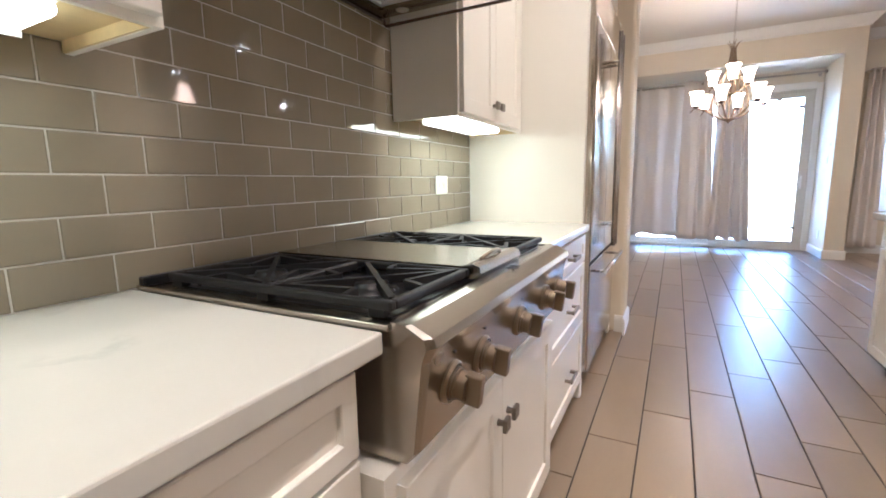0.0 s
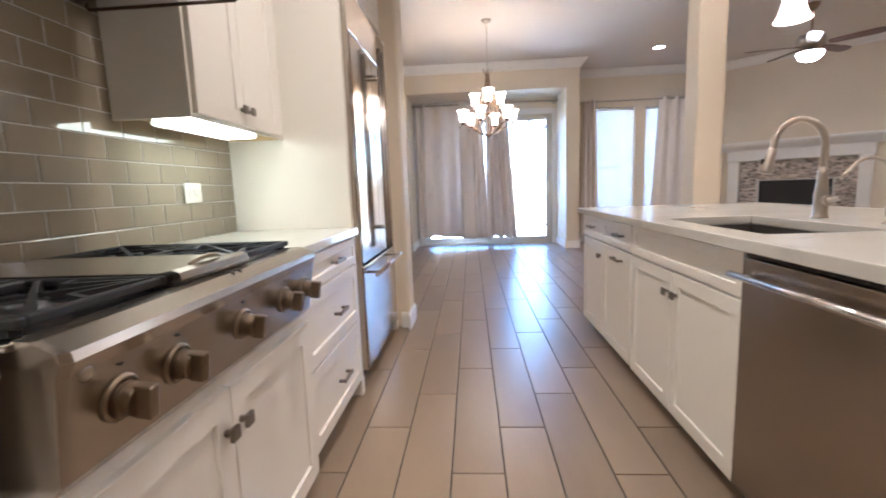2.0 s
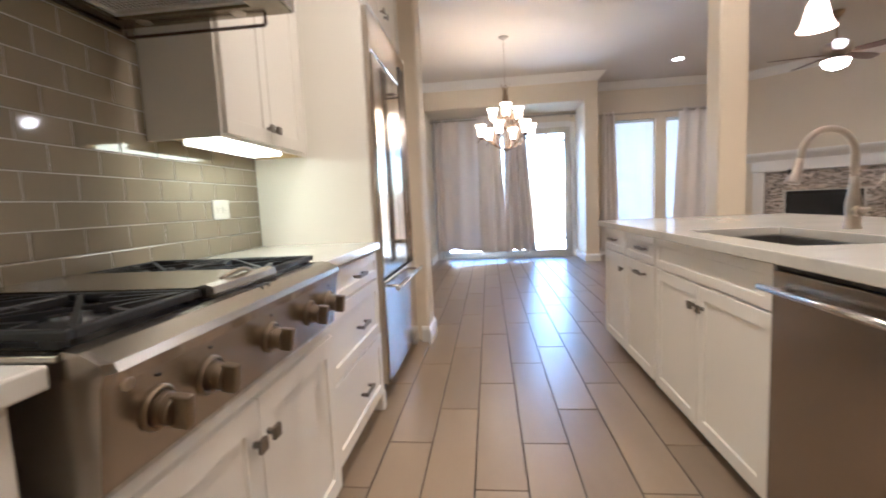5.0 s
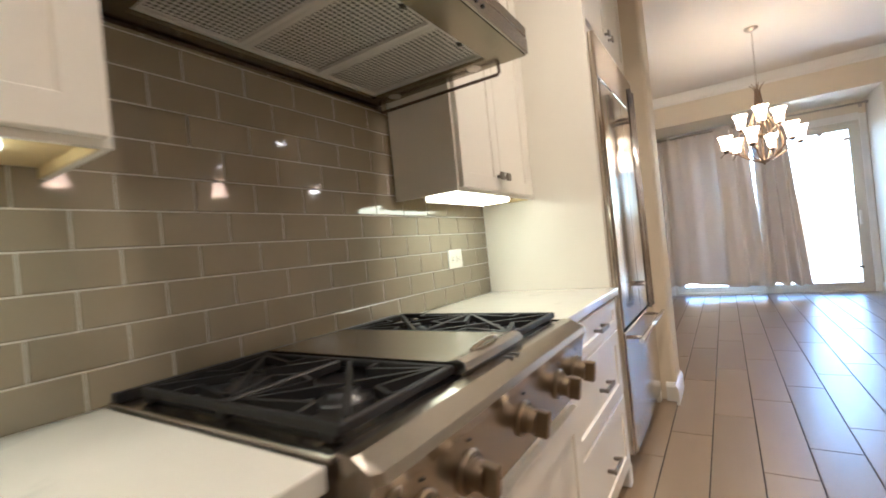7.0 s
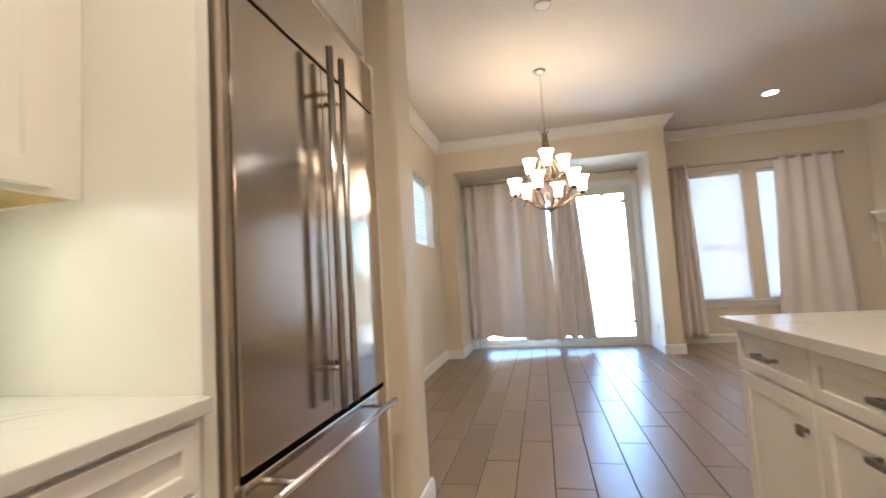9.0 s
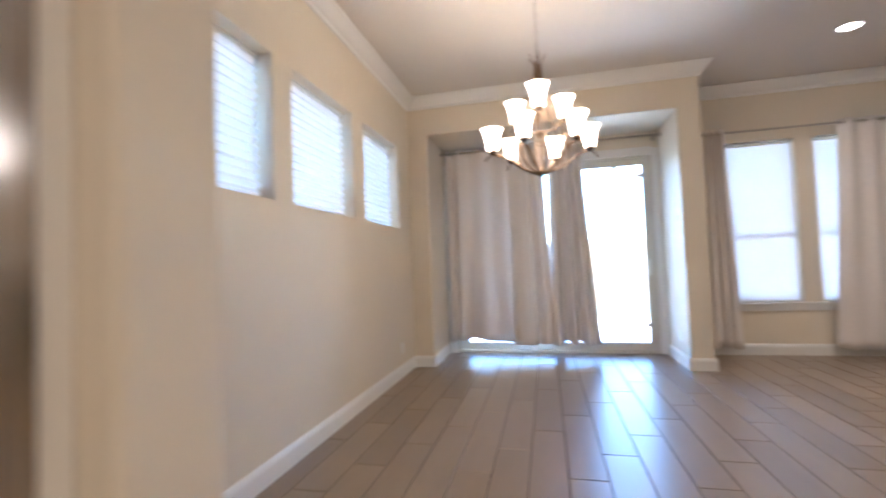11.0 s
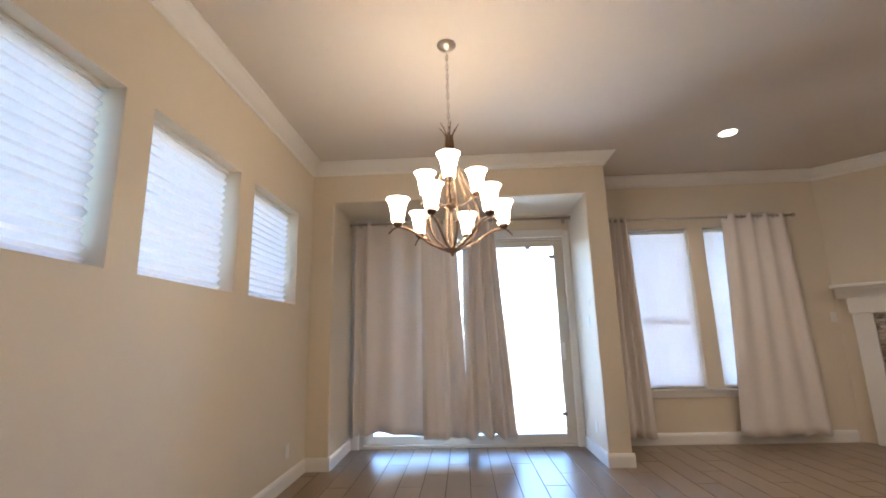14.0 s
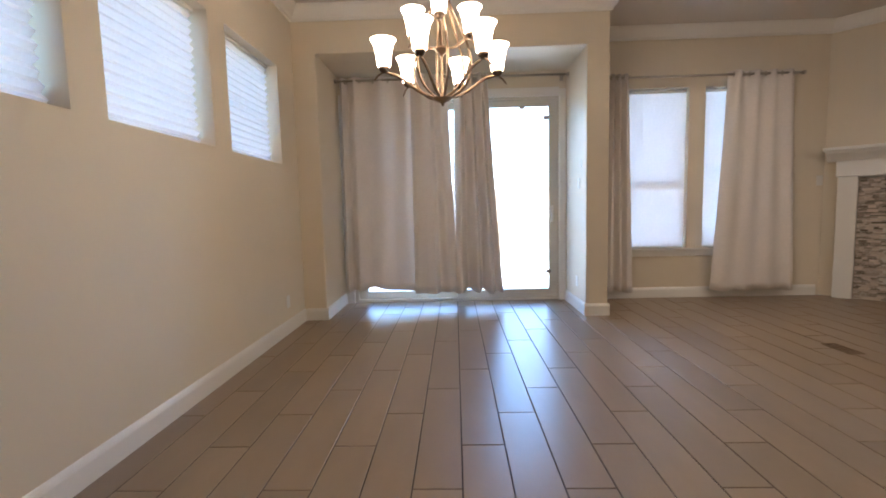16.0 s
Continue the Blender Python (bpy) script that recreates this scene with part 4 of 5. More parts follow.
c = island_unit("island_cabinet", 2.703, 3.735, "white shaker island cabinet with two drawers over two doors")
for a, b in ((0.012, 0.525), (0.533, 1.02)):
    d = front(c, "drawer", -1, 0.0205, a, b, 0.716, 0.868, 0.04)
    bar_pull(d, -1, 0.0005, (a + b) / 2 + (-0.085 if a < 0.1 else -0.005), 0.795, 0.13)
    d = front(c, "door", -1, 0.0205, a, b, 0.07, 0.708)
    if a < 0.1:
        bar_pull(d, -1, 0.0005, (a + b) / 2 - 0.06, 0.648, 0.14)
    else:
        square_knob(d, -1, 0.0005, 0.575, 0.615)
c = island_unit("sink_cabinet", 1.713, 2.700, "white shaker sink base cabinet with false drawer front")
d = front(c, "drawer_front", -1, 0.0205, 0.008, 0.98, 0.714, 0.868, 0.04)
for a, b, k in ((0.008, 0.503, 0.455), (0.505, 0.98, 0.535)):
    d = front(c, "door", -1, 0.0205, a, b, 0.065, 0.706)
    square_knob(d, -1, 0.0005, k, 0.612)
dw = thing("dishwasher", (IX, 1.035, 0), "stainless dishwasher with bar handle in the island", "dishwasher")
part("tub", box(0.03, 0.60, 0.002, 0.672, 0.1, 0.872), RUBBER, dw)
part("kick_plate", box(0.08, 0.5, 0.004, 0.668, 0.004, 0.099), RUBBER, dw)
part("door", box(-0.012, 0.028, 0.006, 0.668, 0.085, 0.853, bev=0.004, seg=2), STEEL_DARK, dw)
part("control_edge", box(-0.002, 0.028, 0.006, 0.668, 0.8545, 0.868, bev=0.002), BLACK, dw)
for i in range(9):
    part("button", box(-0.0032, -0.0022, 0.06 + i * 0.045, 0.064 + i * 0.045, 0.860, 0.863), PEWTER, dw)
part("handle", tube(bmesh.new(), [(-0.056, 0.015, 0.803), (-0.056, 0.658, 0.803)], 0.0115, 14), STEEL, dw)
for y in (0.07, 0.60):
    part("handle_post", tube(bmesh.new(), [(-0.012, y, 0.803), (-0.056, y, 0.803)], 0.008, 10), STEEL, dw)
c = island_unit("island_cabinet", 0.44, 1.032, "white shaker island cabinet beside the dishwasher")
d = front(c, "drawer", -1, 0.0205, 0.01, 0.582, 0.73, 0.865, 0.04)
bar_pull(d, -1, 0.0005, 0.296, 0.795, 0.13)
d = front(c, "door", -1, 0.0205, 0.01, 0.582, 0.085, 0.722)
square_knob(d, -1, 0.0005, 0.53, 0.64)
part("back_panel", box(0.6205, 0.65, 0, 3.295, 0.004, 0.872), CABINET, c)

t = thing("island_countertop", (1.707, 0.40, 0.875), "white quartz island countertop with sink cut-out and bar overhang", "countertop")
bm = bmesh.new()
xs, ys = (0.0, 0.135, 0.555, 1.33), (0.0, 1.37, 2.14, 3.373)
grid = [[[bm.verts.new((x, y, z)) for y in ys] for x in xs] for z in (0.0, 0.04)]
for i in range(3):
    for j in range(3):
        if (i, j) == (1, 1):
            continue
        for k in (0, 1):
            q = grid[k]
            bm.faces.new((q[i][j], q[i + 1][j], q[i + 1][j + 1], q[i][j + 1]))
lo, hi = grid
loop = [(0, 0), (1, 0), (2, 0), (3, 0), (3, 1), (3, 2), (3, 3), (2, 3), (1, 3), (0, 3), (0, 2), (0, 1)]
for ring in (loop, [(1, 1), (2, 1), (2, 2), (1, 2)]):
    for p, q in zip(ring, ring[1:] + ring[:1]):
        bm.faces.new((lo[p[0]][p[1]], lo[q[0]][q[1]], hi[q[0]][q[1]], hi[p[0]][p[1]]))
bmesh.ops.recalc_face_normals(bm, faces=bm.faces)
edges = [e for e in bm.edges if len(e.link_faces) == 2 and e.calc_face_angle(0) > 1]
bmesh.ops.bevel(bm, geom=edges, offset=0.004, segments=2, affect="EDGES", profile=0.5)
part("slab", bm, QUARTZ, t)
t = thing("sink", (1.707, 0.40, 0.66), "dark composite undermount sink in the island", "sink")
bm = bmesh.new()
sx0, sx1, sy0, sy1 = 0.128, 0.562, 1.363, 2.147
for a in ((sx0, sx1, sy0, sy1, 0, 0.012), (sx0, sx0 + 0.012, sy0, sy1, 0.012, 0.213), (sx1 - 0.012, sx1, sy0, sy1, 0.012, 0.213),
          (sx0 + 0.012, sx1 - 0.012, sy0, sy0 + 0.012, 0.012, 0.213), (sx0 + 0.012, sx1 - 0.012, sy1 - 0.012, sy1, 0.012, 0.213)):
    bx(bm, *a, bev=0.002)
part("bowl", bm, SINK, t)
part("drain", lathe(bmesh.new(), [(0.045, 0), (0.045, 0.004), (0.035, 0.003), (0, 0.001)], 20, Matrix.Translation((0.36, 1.75, 0.0125))), STEEL, t)

f = thing("kitchen_faucet", (2.39, 2.285, 0.9155), "brushed nickel pull-down gooseneck faucet behind the sink", "faucet")
part("body", lathe(bmesh.new(), [(0.0, 0), (0.031, 0), (0.031, 0.008), (0.027, 0.014), (0.026, 0.06), (0.027, 0.10), (0.022, 0.14), (0.017, 0.19), (0.015, 0.22), (0, 0.22)], 24), NICKEL, f)
neck = [(0, 0, 0.215), (0, 0, 0.315)] + [(-0.105 + 0.105 * math.cos(a), 0, 0.315 + 0.105 * math.sin(a)) for a in [math.pi * k / 14 for k in range(1, 15)]] + [(-0.213, 0, 0.295)]
part("neck", tube(bmesh.new(), neck, 0.0138, 14), NICKEL, f)
m = Matrix.Translation((-0.212, 0, 0.303)) @ Matrix.Rotation(radians(197), 4, "Y")
part("spray_head", lathe(bmesh.new(), [(0, 0), (0.0165, 0), (0.017, 0.02), (0.021, 0.055), (0.027, 0.098), (0.026, 0.106), (0, 0.106)], 20, m), NICKEL, f)
part("spray_button", box(-0.256, -0.247, -0.007, 0.007, 0.235, 0.262, bev=0.002), BLACK, f)
bm = tube(bmesh.new(), [(0.0, -0.015, 0.075), (0.0, -0.045, 0.078)], 0.022, 16)
tube(bm, bezier([(0.0, -0.04, 0.08), (0.0, -0.07, 0.078), (-0.01, -0.09, 0.086), (-0.02, -0.125, 0.09)], 8), [0.012, 0.012, 0.012, 0.012, 0.011, 0.010, 0.009, 0.008, 0.007], 10)
part("lever", bm, NICKEL, f)
f = thing("filter_faucet", (2.405, 1.975, 0.9155), "slim brushed nickel drinking water faucet on the island", "faucet")
part("body", lathe(bmesh.new(), [(0, 0), (0.024, 0), (0.024, 0.006), (0.013, 0.01), (0.013, 0.03), (0.018, 0.035), (0.018, 0.075), (0.008, 0.08), (0, 0.08)], 20), NICKEL, f)
sp = [(0, 0, 0.075), (0, 0, 0.155)] + [(-0.085 + 0.085 * math.cos(a), 0, 0.155 + 0.085 * math.sin(a)) for a in [math.pi * k / 12 for k in range(1, 11)]]
part("spout", tube(bmesh.new(), sp + [(-0.185, 0, 0.17)], 0.0058, 10), NICKEL, f)
bm = tube(bmesh.new(), [(0, -0.015, 0.055), (0, -0.045, 0.055)], 0.017, 14)
tube(bm, [(0, -0.03, 0.055), (0, -0.032, 0.095)], 0.006, 8)
part("valve", bm, NICKEL, f)

# ---- lamps ----
def pendant(y):
    t = thing("pendant_lamp", (2.60, y, 1.895), "lit white frosted glass bell pendant above the island", "pendant lamp", "pendants over the island")
    sh = [(0.084, 0.02), (0.075, 0.03), (0.062, 0.06), (0.052, 0.10), (0.044, 0.14), (0.028, 0.168), (0.012, 0.172)]
    part("shade", lathe(bmesh.new(), sh + [(r - 0.003, z + 0.001) for r, z in sh[-2::-1]], 28), PENDANT_GLASS, t)
    part("socket", lathe(bmesh.new(), [(0.028, 0.168), (0.028, 0.176), (0.016, 0.19), (0.012, 0.235), (0, 0.236)], 16), NICKEL, t)
    part("stem", tube(bmesh.new(), [(0, 0, 0.235), (0, 0, CEILING - 1.895 - 0.02)], 0.005, 8), NICKEL, t)
    part("canopy", lathe(bmesh.new(), [(0, CEILING - 1.897), (0.06, CEILING - 1.897), (0.058, CEILING - 1.907), (0.02, CEILING - 1.925), (0, CEILING - 1.927)], 24), NICKEL, t)


pendant(2.85)
pendant(1.62)
# unseen third pendant, added to light the cabinet side beside the hood
pendant(0.39)

CX, CY = 1.126, 6.05
ch = thing("chandelier", Matrix.Translation((CX, CY, 1.714)) @ Matrix.Scale(1.0, 4), "nine-light two-tier aged bronze chandelier with glowing glass shades", "chandelier")
part("canopy", lathe(bmesh.new(), [(0, 1.425), (0.062, 1.425), (0.062, 1.4155), (0.045, 1.3995), (0.018, 1.3855), (0, 1.3835)], 28), NICKEL, ch)
bm = bmesh.new()
z = 1.3845
k = 0
while z > 0.83:
    pts = []
    for q in range(14):
        a = 2 * math.pi * q / 14
        u, v = 0.0075 * math.cos(a), 0.021 * math.sin(a)
        pts.append((u, 0, z - 0.021 + v) if k % 2 else (0, u, z - 0.021 + v))
    tube(bm, pts, 0.0024, 6, closed=True)
    z -= 0.0345
    k += 1
part("chain", bm, NICKEL, ch)
part("stem", lathe(bmesh.new(), [(0, 0.0), (0.006, 0.004), (0.012, 0.02), (0.05, 0.036), (0.058, 0.046), (0.05, 0.052), (0.014, 0.058), (0.008, 0.075), (0.007, 0.27), (0.02, 0.295), (0.042, 0.308), (0.046, 0.32),
                                 (0.014, 0.33), (0.008, 0.35), (0.008, 0.60), (0.02, 0.62), (0.024, 0.66), (0.014, 0.68), (0.006, 0.76), (0.006, 0.84), (0, 0.845)], 20), BRONZE, ch)


def lamp_arm(ang, tier):
    m = Matrix.Rotation(ang, 4, "Z")
    if tier == 0:
        R, zc = 0.325, 0.185
        c = bezier([(0.04, 0, 0.05), (0.16, 0, 0.06), (0.20, 0, 0.16), (R - 0.03, 0, zc - 0.012)], 12) + [Vector((R, 0, zc - 0.004)), Vector((R + 0.03, 0, zc - 0.022)), Vector((R + 0.055, 0, zc - 0.05))]
    else:
        R, zc = 0.19, 0.408
        c = bezier([(0.035, 0, 0.325), (0.10, 0, 0.33), (0.12, 0, 0.38), (R - 0.02, 0, zc - 0.01)], 10) + [Vector((R, 0, zc - 0.004)), Vector((R + 0.02, 0, zc - 0.016)), Vector((R + 0.04, 0, zc - 0.04))]
    n = len(c)
    bm = tube(bmesh.new(), [m @ Vector(p) for p in c], [0.0085 - 0.005 * max(0, (i - n + 5) / 5) for i in range(n)], 8)
    part("arm", bm, BRONZE, ch)
    at = m @ Matrix.Translation((R, 0, zc))
    part("cup", lathe(bmesh.new(), [(0, -0.012), (0.012, -0.01), (0.026, 0.004), (0.029, 0.022), (0.024, 0.024), (0, 0.02)], 18, at), DARK_BRONZE, ch)
    sh = [(0.034, 0.024), (0.037, 0.03), (0.041, 0.07), (0.048, 0.11), (0.056, 0.142), (0.067, 0.160), (0.071, 0.166)]
    part("shade", lathe(bmesh.new(), sh + [(r - 0.003, zz) for r, zz in sh[::-1]], 26, at), SHADE_GLASS, ch, "frosted glass tulip shade, lit")


def loop_arm(ang):
    """A long scroll that runs from the crown of the stem out and down to the lower bowl."""
    m = Matrix.Rotation(ang, 4, "Z")
    c = bezier([(0.018, 0, 0.78), (0.03, 0, 0.66), (0.03, 0, 0.58), (0.10, 0, 0.44)], 8) + bezier([(0.10, 0, 0.44), (0.19, 0, 0.27), (0.22, 0, 0.10), (0.04, 0, 0.045)], 12)[1:]
    part("scroll", tube(bmesh.new(), [m @ Vector(p) for p in c], 0.007, 8), BRONZE, ch)
    c = bezier([(0.014, 0, 0.68), (0.010, 0, 0.75), (0.022, 0, 0.80), (0.068, 0, 0.845)], 8)
    part("leaf", tube(bmesh.new(), [m @ Vector(p) for p in c], [0.006, 0.006, 0.0055, 0.005, 0.0045, 0.004, 0.0035, 0.003, 0.002], 7), BRONZE, ch)


for q in range(6):
    lamp_arm(radians(12 + 60 * q), 0)
    loop_arm(radians(42 + 60 * q))
for q in range(3):
    lamp_arm(radians(-91 + 120 * q), 1)


def downlight(x, y, gain=1.0, r=0.075):
    t = thing("recessed_light", (x, y, CEILING - 0.001), "round white recessed ceiling light, lit", "ceiling light", "recessed ceiling lights")
    part("trim_ring", lathe(bmesh.new(), [(r, -0.002), (r + 0.006, -0.005), (r + 0.018, -0.003), (r + 0.02, 0)], 28), PLASTIC, t)
    part("lens", lathe(bmesh.new(), [(0, -0.0015), (r, -0.0015), (r, -0.0005)], 28), CAN_LENS, t)
    lamp = bpy.data.lights.new("downlight", "SPOT")
    lamp.energy, lamp.color, lamp.spot_size, lamp.spot_blend, lamp.shadow_soft_size = CAN_POWER * 4 * gain, (1.0, 0.74, 0.46), radians(150), 1.0, 0.10
    o = new("downlight_lamp", lamp)
    o.location = (x, y, CEILING - 0.012)


# those with x < 3 or y < 2 are unseen, added to brighten the rooms
for x, y, gain in ((3.835, 7.60, 0.7), (0.85, -0.7, 0.6), (0.85, 0.6, 0.9), (0.85, 1.9, 1.6), (2.3, 0.0, 0.5), (2.3, 3.2, 0.8), (4.4, 5.0, 0.7), (6.4, 5.2, 1.1), (4.4, 1.8, 1.2), (6.2, 1.0, 1.2)):
    downlight(x, y, gain)
t = thing("ceiling_vent", (1.13, 4.27, CEILING - 0.001), "white painted metal air register in the ceiling", "air vent")
bm = bmesh.new()
for a in ((-0.085, 0.085, -0.15, -0.13), (-0.085, 0.085, 0.13, 0.15), (-0.085, -0.065, -0.13, 0.13), (0.065, 0.085, -0.13, 0.13)):
    bx(bm, *a, -0.008, 0, bev=0.002)
part("frame", bm, PLASTIC, t)
part("duct", box(-0.064, 0.064, -0.129, 0.129, -0.002, -0.0005), RUBBER, t)
for i in range(9):
    part("slat", box(-0.064, 0.064, -0.124 + i * 0.029, -0.112 + i * 0.029, -0.007, -0.0025), PLASTIC, t)
t = thing("smoke_detector", (1.15, 4.93, CEILING - 0.001), "round white smoke detector on the ceiling", "smoke detector")
part("body", lathe(bmesh.new(), [(0.068, 0), (0.068, -0.012), (0.055, -0.03), (0.02, -0.034), (0, -0.034)], 28), PLASTIC, t)
part("vent_ring", lathe(bmesh.new(), [(0.059, -0.026), (0.0615, -0.0275), (0.063, -0.022)], 28), RUBBER, t)

# ---- dining and living room ----
t = thing("wall_outlet", (XL + 0.0005, 7.53, 0.30), "white duplex outlet plate low on the dining wall", "outlet")
part("plate", box(0, 0.006, -0.037, 0.037, -0.058, 0.058, bev=0.003, seg=2), PLASTIC, t)
for z in (-0.02, 0.02):
    part("socket", box(0.0062, 0.0085, -0.016, 0.016, z - 0.014, z + 0.014, bev=0.002), PLASTIC, t)
for y, z, w, h in ((8.24, 1.37, 0.07, 0.11), (8.14, 1.57, 0.04, 0.07)):
    t = thing("wall_switch", (2.5055, y, z), "small white switch plate beside the sliding door", "switch plate", "switch plates by the door")
    part("plate", box(-0.006, 0, -w / 2, w / 2, -h / 2, h / 2, bev=0.002), PLASTIC, t)
    part("toggle", box(-0.012, -0.0062, -0.007, 0.007, -0.015, 0.015, bev=0.002), PLASTIC, t)
t = thing("wall_outlet", (2.5055, 8.30, 0.31), "white outlet plate in the door bay", "outlet")
part("plate", box(-0.006, 0, -0.037, 0.037, -0.058, 0.058, bev=0.003), PLASTIC, t)
t = thing("wall_switch", (5.45, YD - 0.0005, 1.36), "white switch plate beside the fireplace mantel", "switch plate")
part("plate", box(-0.037, 0.037, -0.006, 0, -0.058, 0.058, bev=0.003), PLASTIC, t)
part("toggle", box(-0.007, 0.007, -0.012, -0.0062, -0.015, 0.015, bev=0.002), PLASTIC, t)
t = thing("floor_vent", (4.096, 6.82, 0.0045), "dark brown metal floor register", "floor vent")
part("frame", box(-0.06, 0.06, -0.13, 0.13, 0, 0.005, bev=0.002), VENT_BROWN, t)
for i in range(13):
    part("slat", box(-0.045, 0.045, -0.114 + i * 0.0185, -0.107 + i * 0.0185, 0.0052, 0.008), VENT_BROWN, t)

# fireplace across the corner; its own x runs along the wall, its own y out into the room
FM = Matrix.Translation((5.50, YD, 0)) @ Matrix.Rotation(radians(-45), 4, "Z")
fp = thing("fireplace", FM, "white mantel fireplace with grey mosaic surround and black firebox", "fireplace")


def fpart(name, bm, material, label=""):
    return part(name, bm, material, fp, label)


for a, b in ((0.13, 0.30), (1.86, 2.02)):
    fpart("leg", box(a, b, -0.10, -0.001, 0.004, 1.385, bev=0.006, seg=2), TRIM)
fpart("frieze", box(0.11, 2.04, -0.11, -0.001, 1.386, 1.56, bev=0.006), TRIM)
fpart("shelf_moulding", prism(bmesh.new(), [(-0.001, 1.561), (-0.12, 1.561), (-0.135, 1.585), (-0.15, 1.60), (-0.19, 1.635), (-0.205, 1.655), (-0.21, 1.672), (-0.001, 1.672)], 0.03, 2.11, "x"), TRIM)
fpart("mantel_shelf", box(0.0, 2.14, -0.23, -0.001, 1.673, 1.71, bev=0.006, seg=2), TRIM)
fpart("surround_bed", box(0.301, 1.859, -0.028, -0.001, 0.004, 1.384), GROUT)
rnd = random.Random(4)
verts, faces = [], []
z = 0.01
while z < 1.37:
    h = rnd.choice((0.014, 0.014, 0.022))
    x = 0.303 - rnd.uniform(0, 0.05)
    while x < 1.855:
        L = rnd.uniform(0.025, 0.085)
        a, b = max(0.303, x), min(1.857, x + L)
        inside = a < 1.585 and b > 0.585 and z + h > 0.10 and z < 1.045
        if b - a > 0.01 and not inside:
            y = -0.0285 - rnd.uniform(0.002, 0.007)
            n = len(verts)
            e = 0.0012
            verts += [(a, -0.0285, z), (b, -0.0285, z), (b, -0.0285, z + h), (a, -0.0285, z + h), (a + e, y, z + e), (b - e, y, z + e), (b - e, y, z + h - e), (a + e, y, z + h - e)]
            faces += [(n + 4, n + 5, n + 6, n + 7), (n, n + 1, n + 5, n + 4), (n + 1, n + 2, n + 6, n + 5), (n + 2, n + 3, n + 7, n + 6), (n + 3, n, n + 4, n + 7)]
        x += L + 0.002
    z += h + 0.002
me = bpy.data.meshes.new("mosaic")
me.from_pydata(verts, [], faces)
bm = bmesh.new()
bm.from_mesh(me)
tagged(fpart("mosaic", bm, MOSAIC, "mixed grey and tan strip mosaic"), kind="stuff")
fpart("firebox", box(0.60, 1.57, -0.046, -0.029, 0.10, 1.04, bev=0.004), FIREBOX, "black firebox front")
fpart("screen_frame", box(0.66, 1.51, -0.052, -0.0465, 0.18, 0.98, bev=0.003), BLACK)

# ceiling fan
FX, FY = 5.03, 6.147
fan = thing("ceiling_fan", (FX, FY, 2.44), "five-blade walnut ceiling fan with a lit glass bowl", "ceiling fan")
part("canopy", lathe(bmesh.new(), [(0, 0.699), (0.07, 0.699), (0.068, 0.67), (0.03, 0.62), (0, 0.615)], 24), BRONZE, fan)
part("downrod", tube(bmesh.new(), [(0, 0, 0.33), (0, 0, 0.64)], 0.013, 12), BRONZE, fan)
part("motor", lathe(bmesh.new(), [(0, 0.35), (0.04, 0.345), (0.13, 0.325), (0.145, 0.30), (0.145, 0.23), (0.11, 0.20), (0.08, 0.185), (0.07, 0.155), (0, 0.155)], 28), NICKEL, fan)
part("bowl", lathe(bmesh.new(), [(0, 0.03), (0.05, 0.036), (0.095, 0.06), (0.125, 0.10), (0.132, 0.125), (0.128, 0.134), (0, 0.135)], 28), FAN_GLASS, fan, "lit frosted bowl")
# opaque disc added over the bowl to keep its light off the blades
part("light_pan", lathe(bmesh.new(), [(0, 0.1365), (0.136, 0.1365), (0.142, 0.142), (0.138, 0.150), (0.06, 0.1545), (0, 0.1545)], 28), NICKEL, fan)
part("finial", lathe(bmesh.new(), [(0, 0), (0.012, 0.006), (0.012, 0.014), (0.02, 0.022), (0.01, 0.034), (0, 0.035)], 14), DARK_BRONZE, fan)
blade = bmesh.new()
outline = [(0.17, -0.045), (0.30, -0.058), (0.52, -0.068), (0.64, -0.062), (0.675, -0.035), (0.68, 0), (0.675, 0.035), (0.64, 0.062), (0.52, 0.068), (0.30, 0.058), (0.17, 0.045)]
prism(blade, outline, -0.004, 0.004, "z")
bmesh.ops.transform(blade, matrix=Matrix.Rotation(radians(-13), 4, "X"), verts=blade.verts)
blade_mesh = mesh_of("blade", blade, FAN_WOOD)
iron = mesh_of("blade_iron", box(0.09, 0.22, -0.018, 0.018, -0.012, -0.006, bev=0.002), BRONZE)
for a in (-50, 22, 94, 166, 238):
    for me in (blade_mesh, iron):
        o = new(me.name, me)
        o.parent = fan
        o.matrix_basis = Matrix.Translation((0, 0, 0.215)) @ Matrix.Rotation(radians(a), 4, "Z")

# ---- tiles, last ----
floor = tagged(part("floor", box(XL - 0.2, XR + 0.2, YS - 0.15, YD + 0.2, -0.12, 0.0), FLOOR_GROUT), "taupe wood-look plank tile floor with dark grout", "floor", "", "structure")
TW, TL, X0, Y0 = 0.206, 0.9975, 0.366, 2.18


def slab(w, l, h, b):
    bm = bmesh.new()
    lo = [bm.verts.new((x, y, -0.004)) for x, y in ((0, 0), (w, 0), (w, l), (0, l))]
    m1 = [bm.verts.new((x, y, h - b)) for x, y in ((0, 0), (w, 0), (w, l), (0, l))]
    hi = [bm.verts.new((x, y, h)) for x, y in ((b, b), (w - b, b), (w - b, l - b), (b, l - b))]
    for p, q in ((lo, m1), (m1, hi)):
        for k in range(4):
            bm.faces.new((p[k], p[(k + 1) % 4], q[(k + 1) % 4], q[k]))
    bm.faces.new(hi)
    return bm


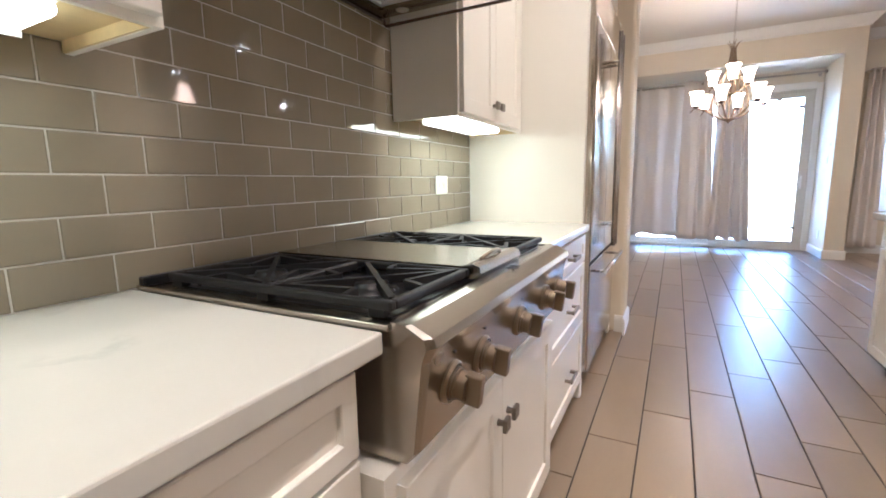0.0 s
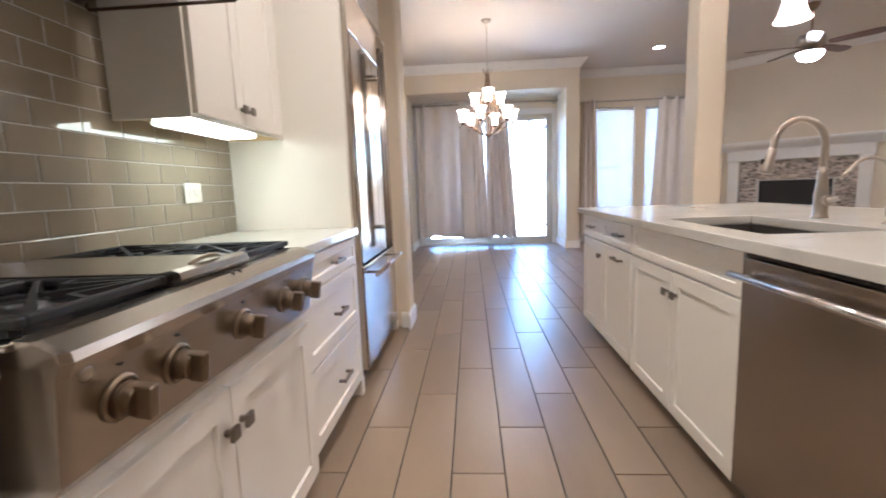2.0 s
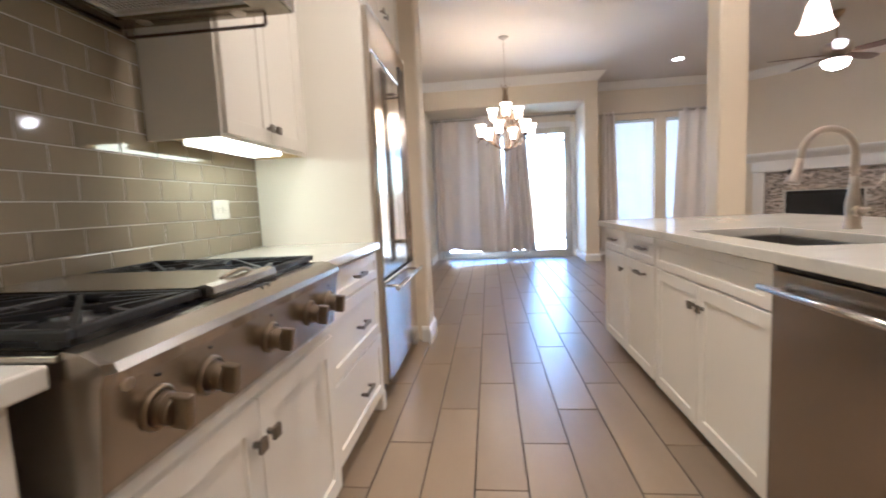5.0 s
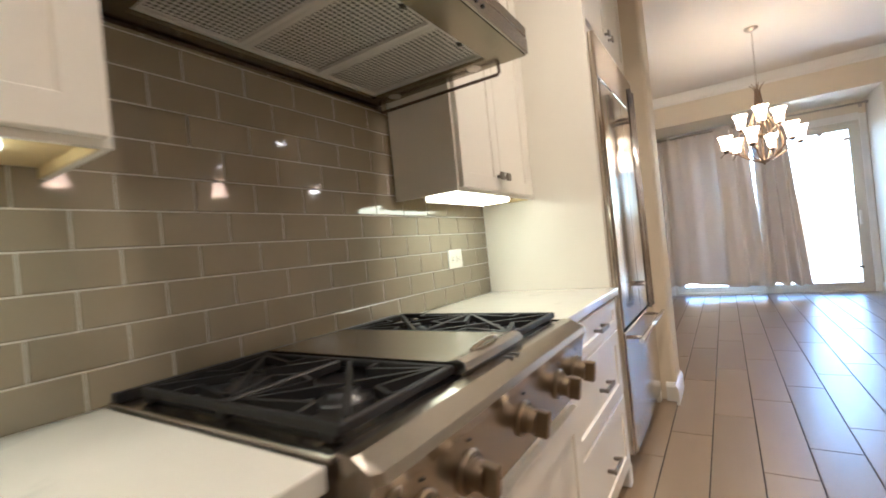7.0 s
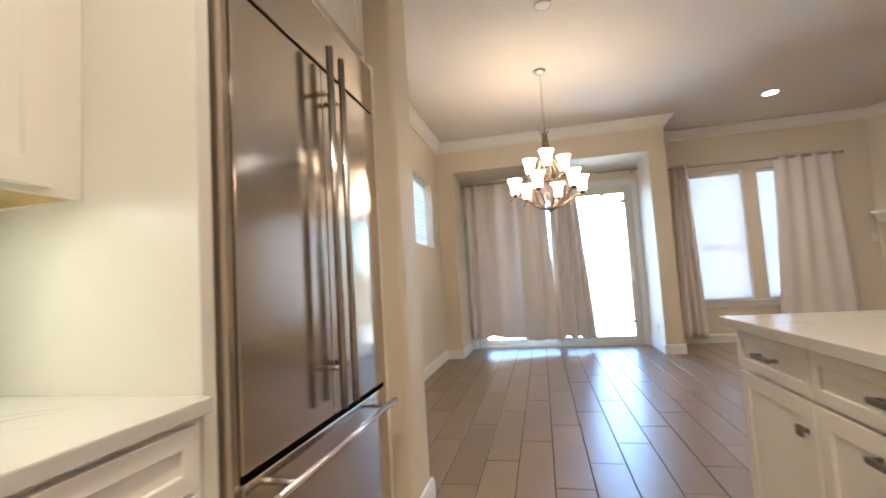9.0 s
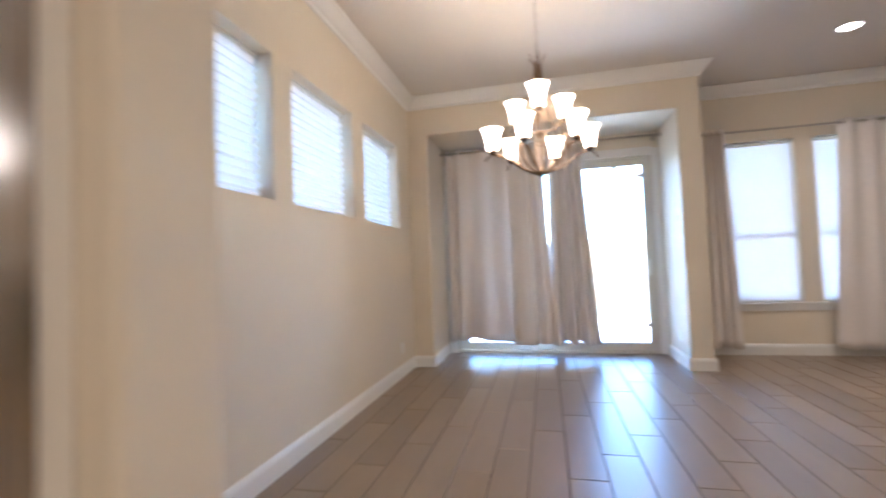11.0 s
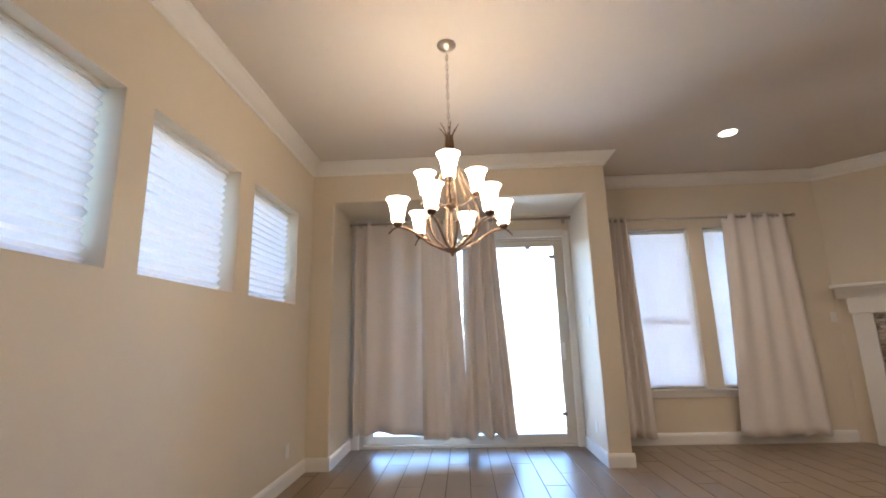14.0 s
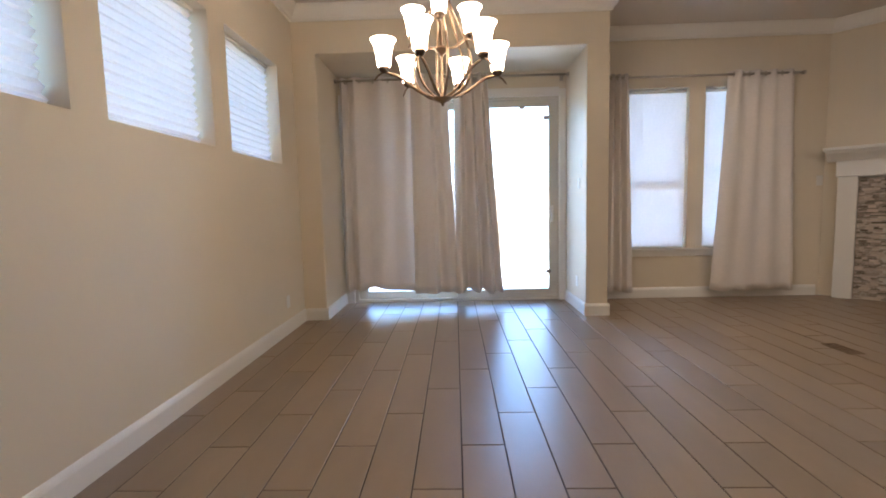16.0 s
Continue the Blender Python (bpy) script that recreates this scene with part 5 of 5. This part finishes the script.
near, rest = [], []
for k in range(-4, 34):
    x = X0 + k * TW
    y = Y0 + TL / 3 * (k % 3) - 6 * TL
    while y < YD:
        a, b, lo, hi = max(x, XL), min(x + TW, XR), max(y, YS), min(y + TL, YD + 0.02)
        if b - a > 0.03 and hi - lo > 0.03:
            (near if a < 3.6 and hi > 0.2 and (a < 2.4 or lo > 3.4) else rest).append((a, b, lo, hi))
        y += TL
cuts = {}
for a, b, lo, hi in near:
    key = (round(b - a, 3), round(hi - lo, 3))
    if key not in cuts:
        cuts[key] = mesh_of("tile", slab(b - a - 0.0065, hi - lo - 0.0065, 0.004, 0.0012), FLOOR_TILE)
    o = new("tile", cuts[key])
    o.parent = floor
    o.location = (a + 0.00325, lo + 0.00325, 0)
verts, faces = [], []
for xa, xb, ya, yb in rest:
    n = len(verts)
    a, b, c, d = xa + 0.00325, xb - 0.00325, ya + 0.00325, yb - 0.00325
    verts += [(a, c, -0.004), (b, c, -0.004), (b, d, -0.004), (a, d, -0.004), (a + 0.001, c + 0.001, 0.004), (b - 0.001, c + 0.001, 0.004), (b - 0.001, d - 0.001, 0.004), (a + 0.001, d - 0.001, 0.004)]
    faces += [(n + 4, n + 5, n + 6, n + 7), (n, n + 1, n + 5, n + 4), (n + 1, n + 2, n + 6, n + 5), (n + 2, n + 3, n + 7, n + 6), (n + 3, n, n + 4, n + 7)]
me = bpy.data.meshes.new("tiles")
me.from_pydata(verts, [], faces)
me.materials.append(FLOOR_TILE)
o = tagged(new("tiles", me), kind="stuff")
o.parent = floor

BP, BL, BZ = 0.0817, 0.1688, 0.9165


def wall_tile(l, h):
    """A glass tile with eased edges, y along the wall, its back on the grout bed."""
    bm = bmesh.new()
    e = 0.0018
    lo = [bm.verts.new((-0.0035, y, z)) for y, z in ((0, 0), (l, 0), (l, h), (0, h))]
    m1 = [bm.verts.new((-0.0008, y, z)) for y, z in ((0, 0), (l, 0), (l, h), (0, h))]
    hi = [bm.verts.new((0.0006, y, z)) for y, z in ((e, e), (l - e, e), (l - e, h - e), (e, h - e))]
    for p, q in ((lo, m1), (m1, hi)):
        for k in range(4):
            bm.faces.new((p[k], p[(k + 1) % 4], q[(k + 1) % 4], q[k]))
    bm.faces.new(hi)
    return mesh_of("tile", bm, GLASS_TILE)


meshes = {}
for r in range(11):
    z = BZ + r * BP
    first = 0.657 + (0.5 * BL if r % 2 == 0 else 0) - 8 * BL
    for c in range(24):
        y = first + (c - 1) * BL
        a, b = max(y + 0.0019, -0.9), min(y + BL - 0.0019, 2.552)
        if b - a < 0.02:
            continue
        key = round(b - a, 3)
        if key not in meshes:
            meshes[key] = wall_tile(b - a, BP - 0.0038)
        o = new("tile", meshes[key])
        o.parent = bed
        o.matrix_basis = Matrix.Translation((BW, a, z)) @ Matrix.Rotation(0.0016 * math.sin(r * 12.9 + c * 78.2), 4, "Z") @ Matrix.Rotation(0.0016 * math.sin(r * 39.3 + c * 11.1), 4, "Y")
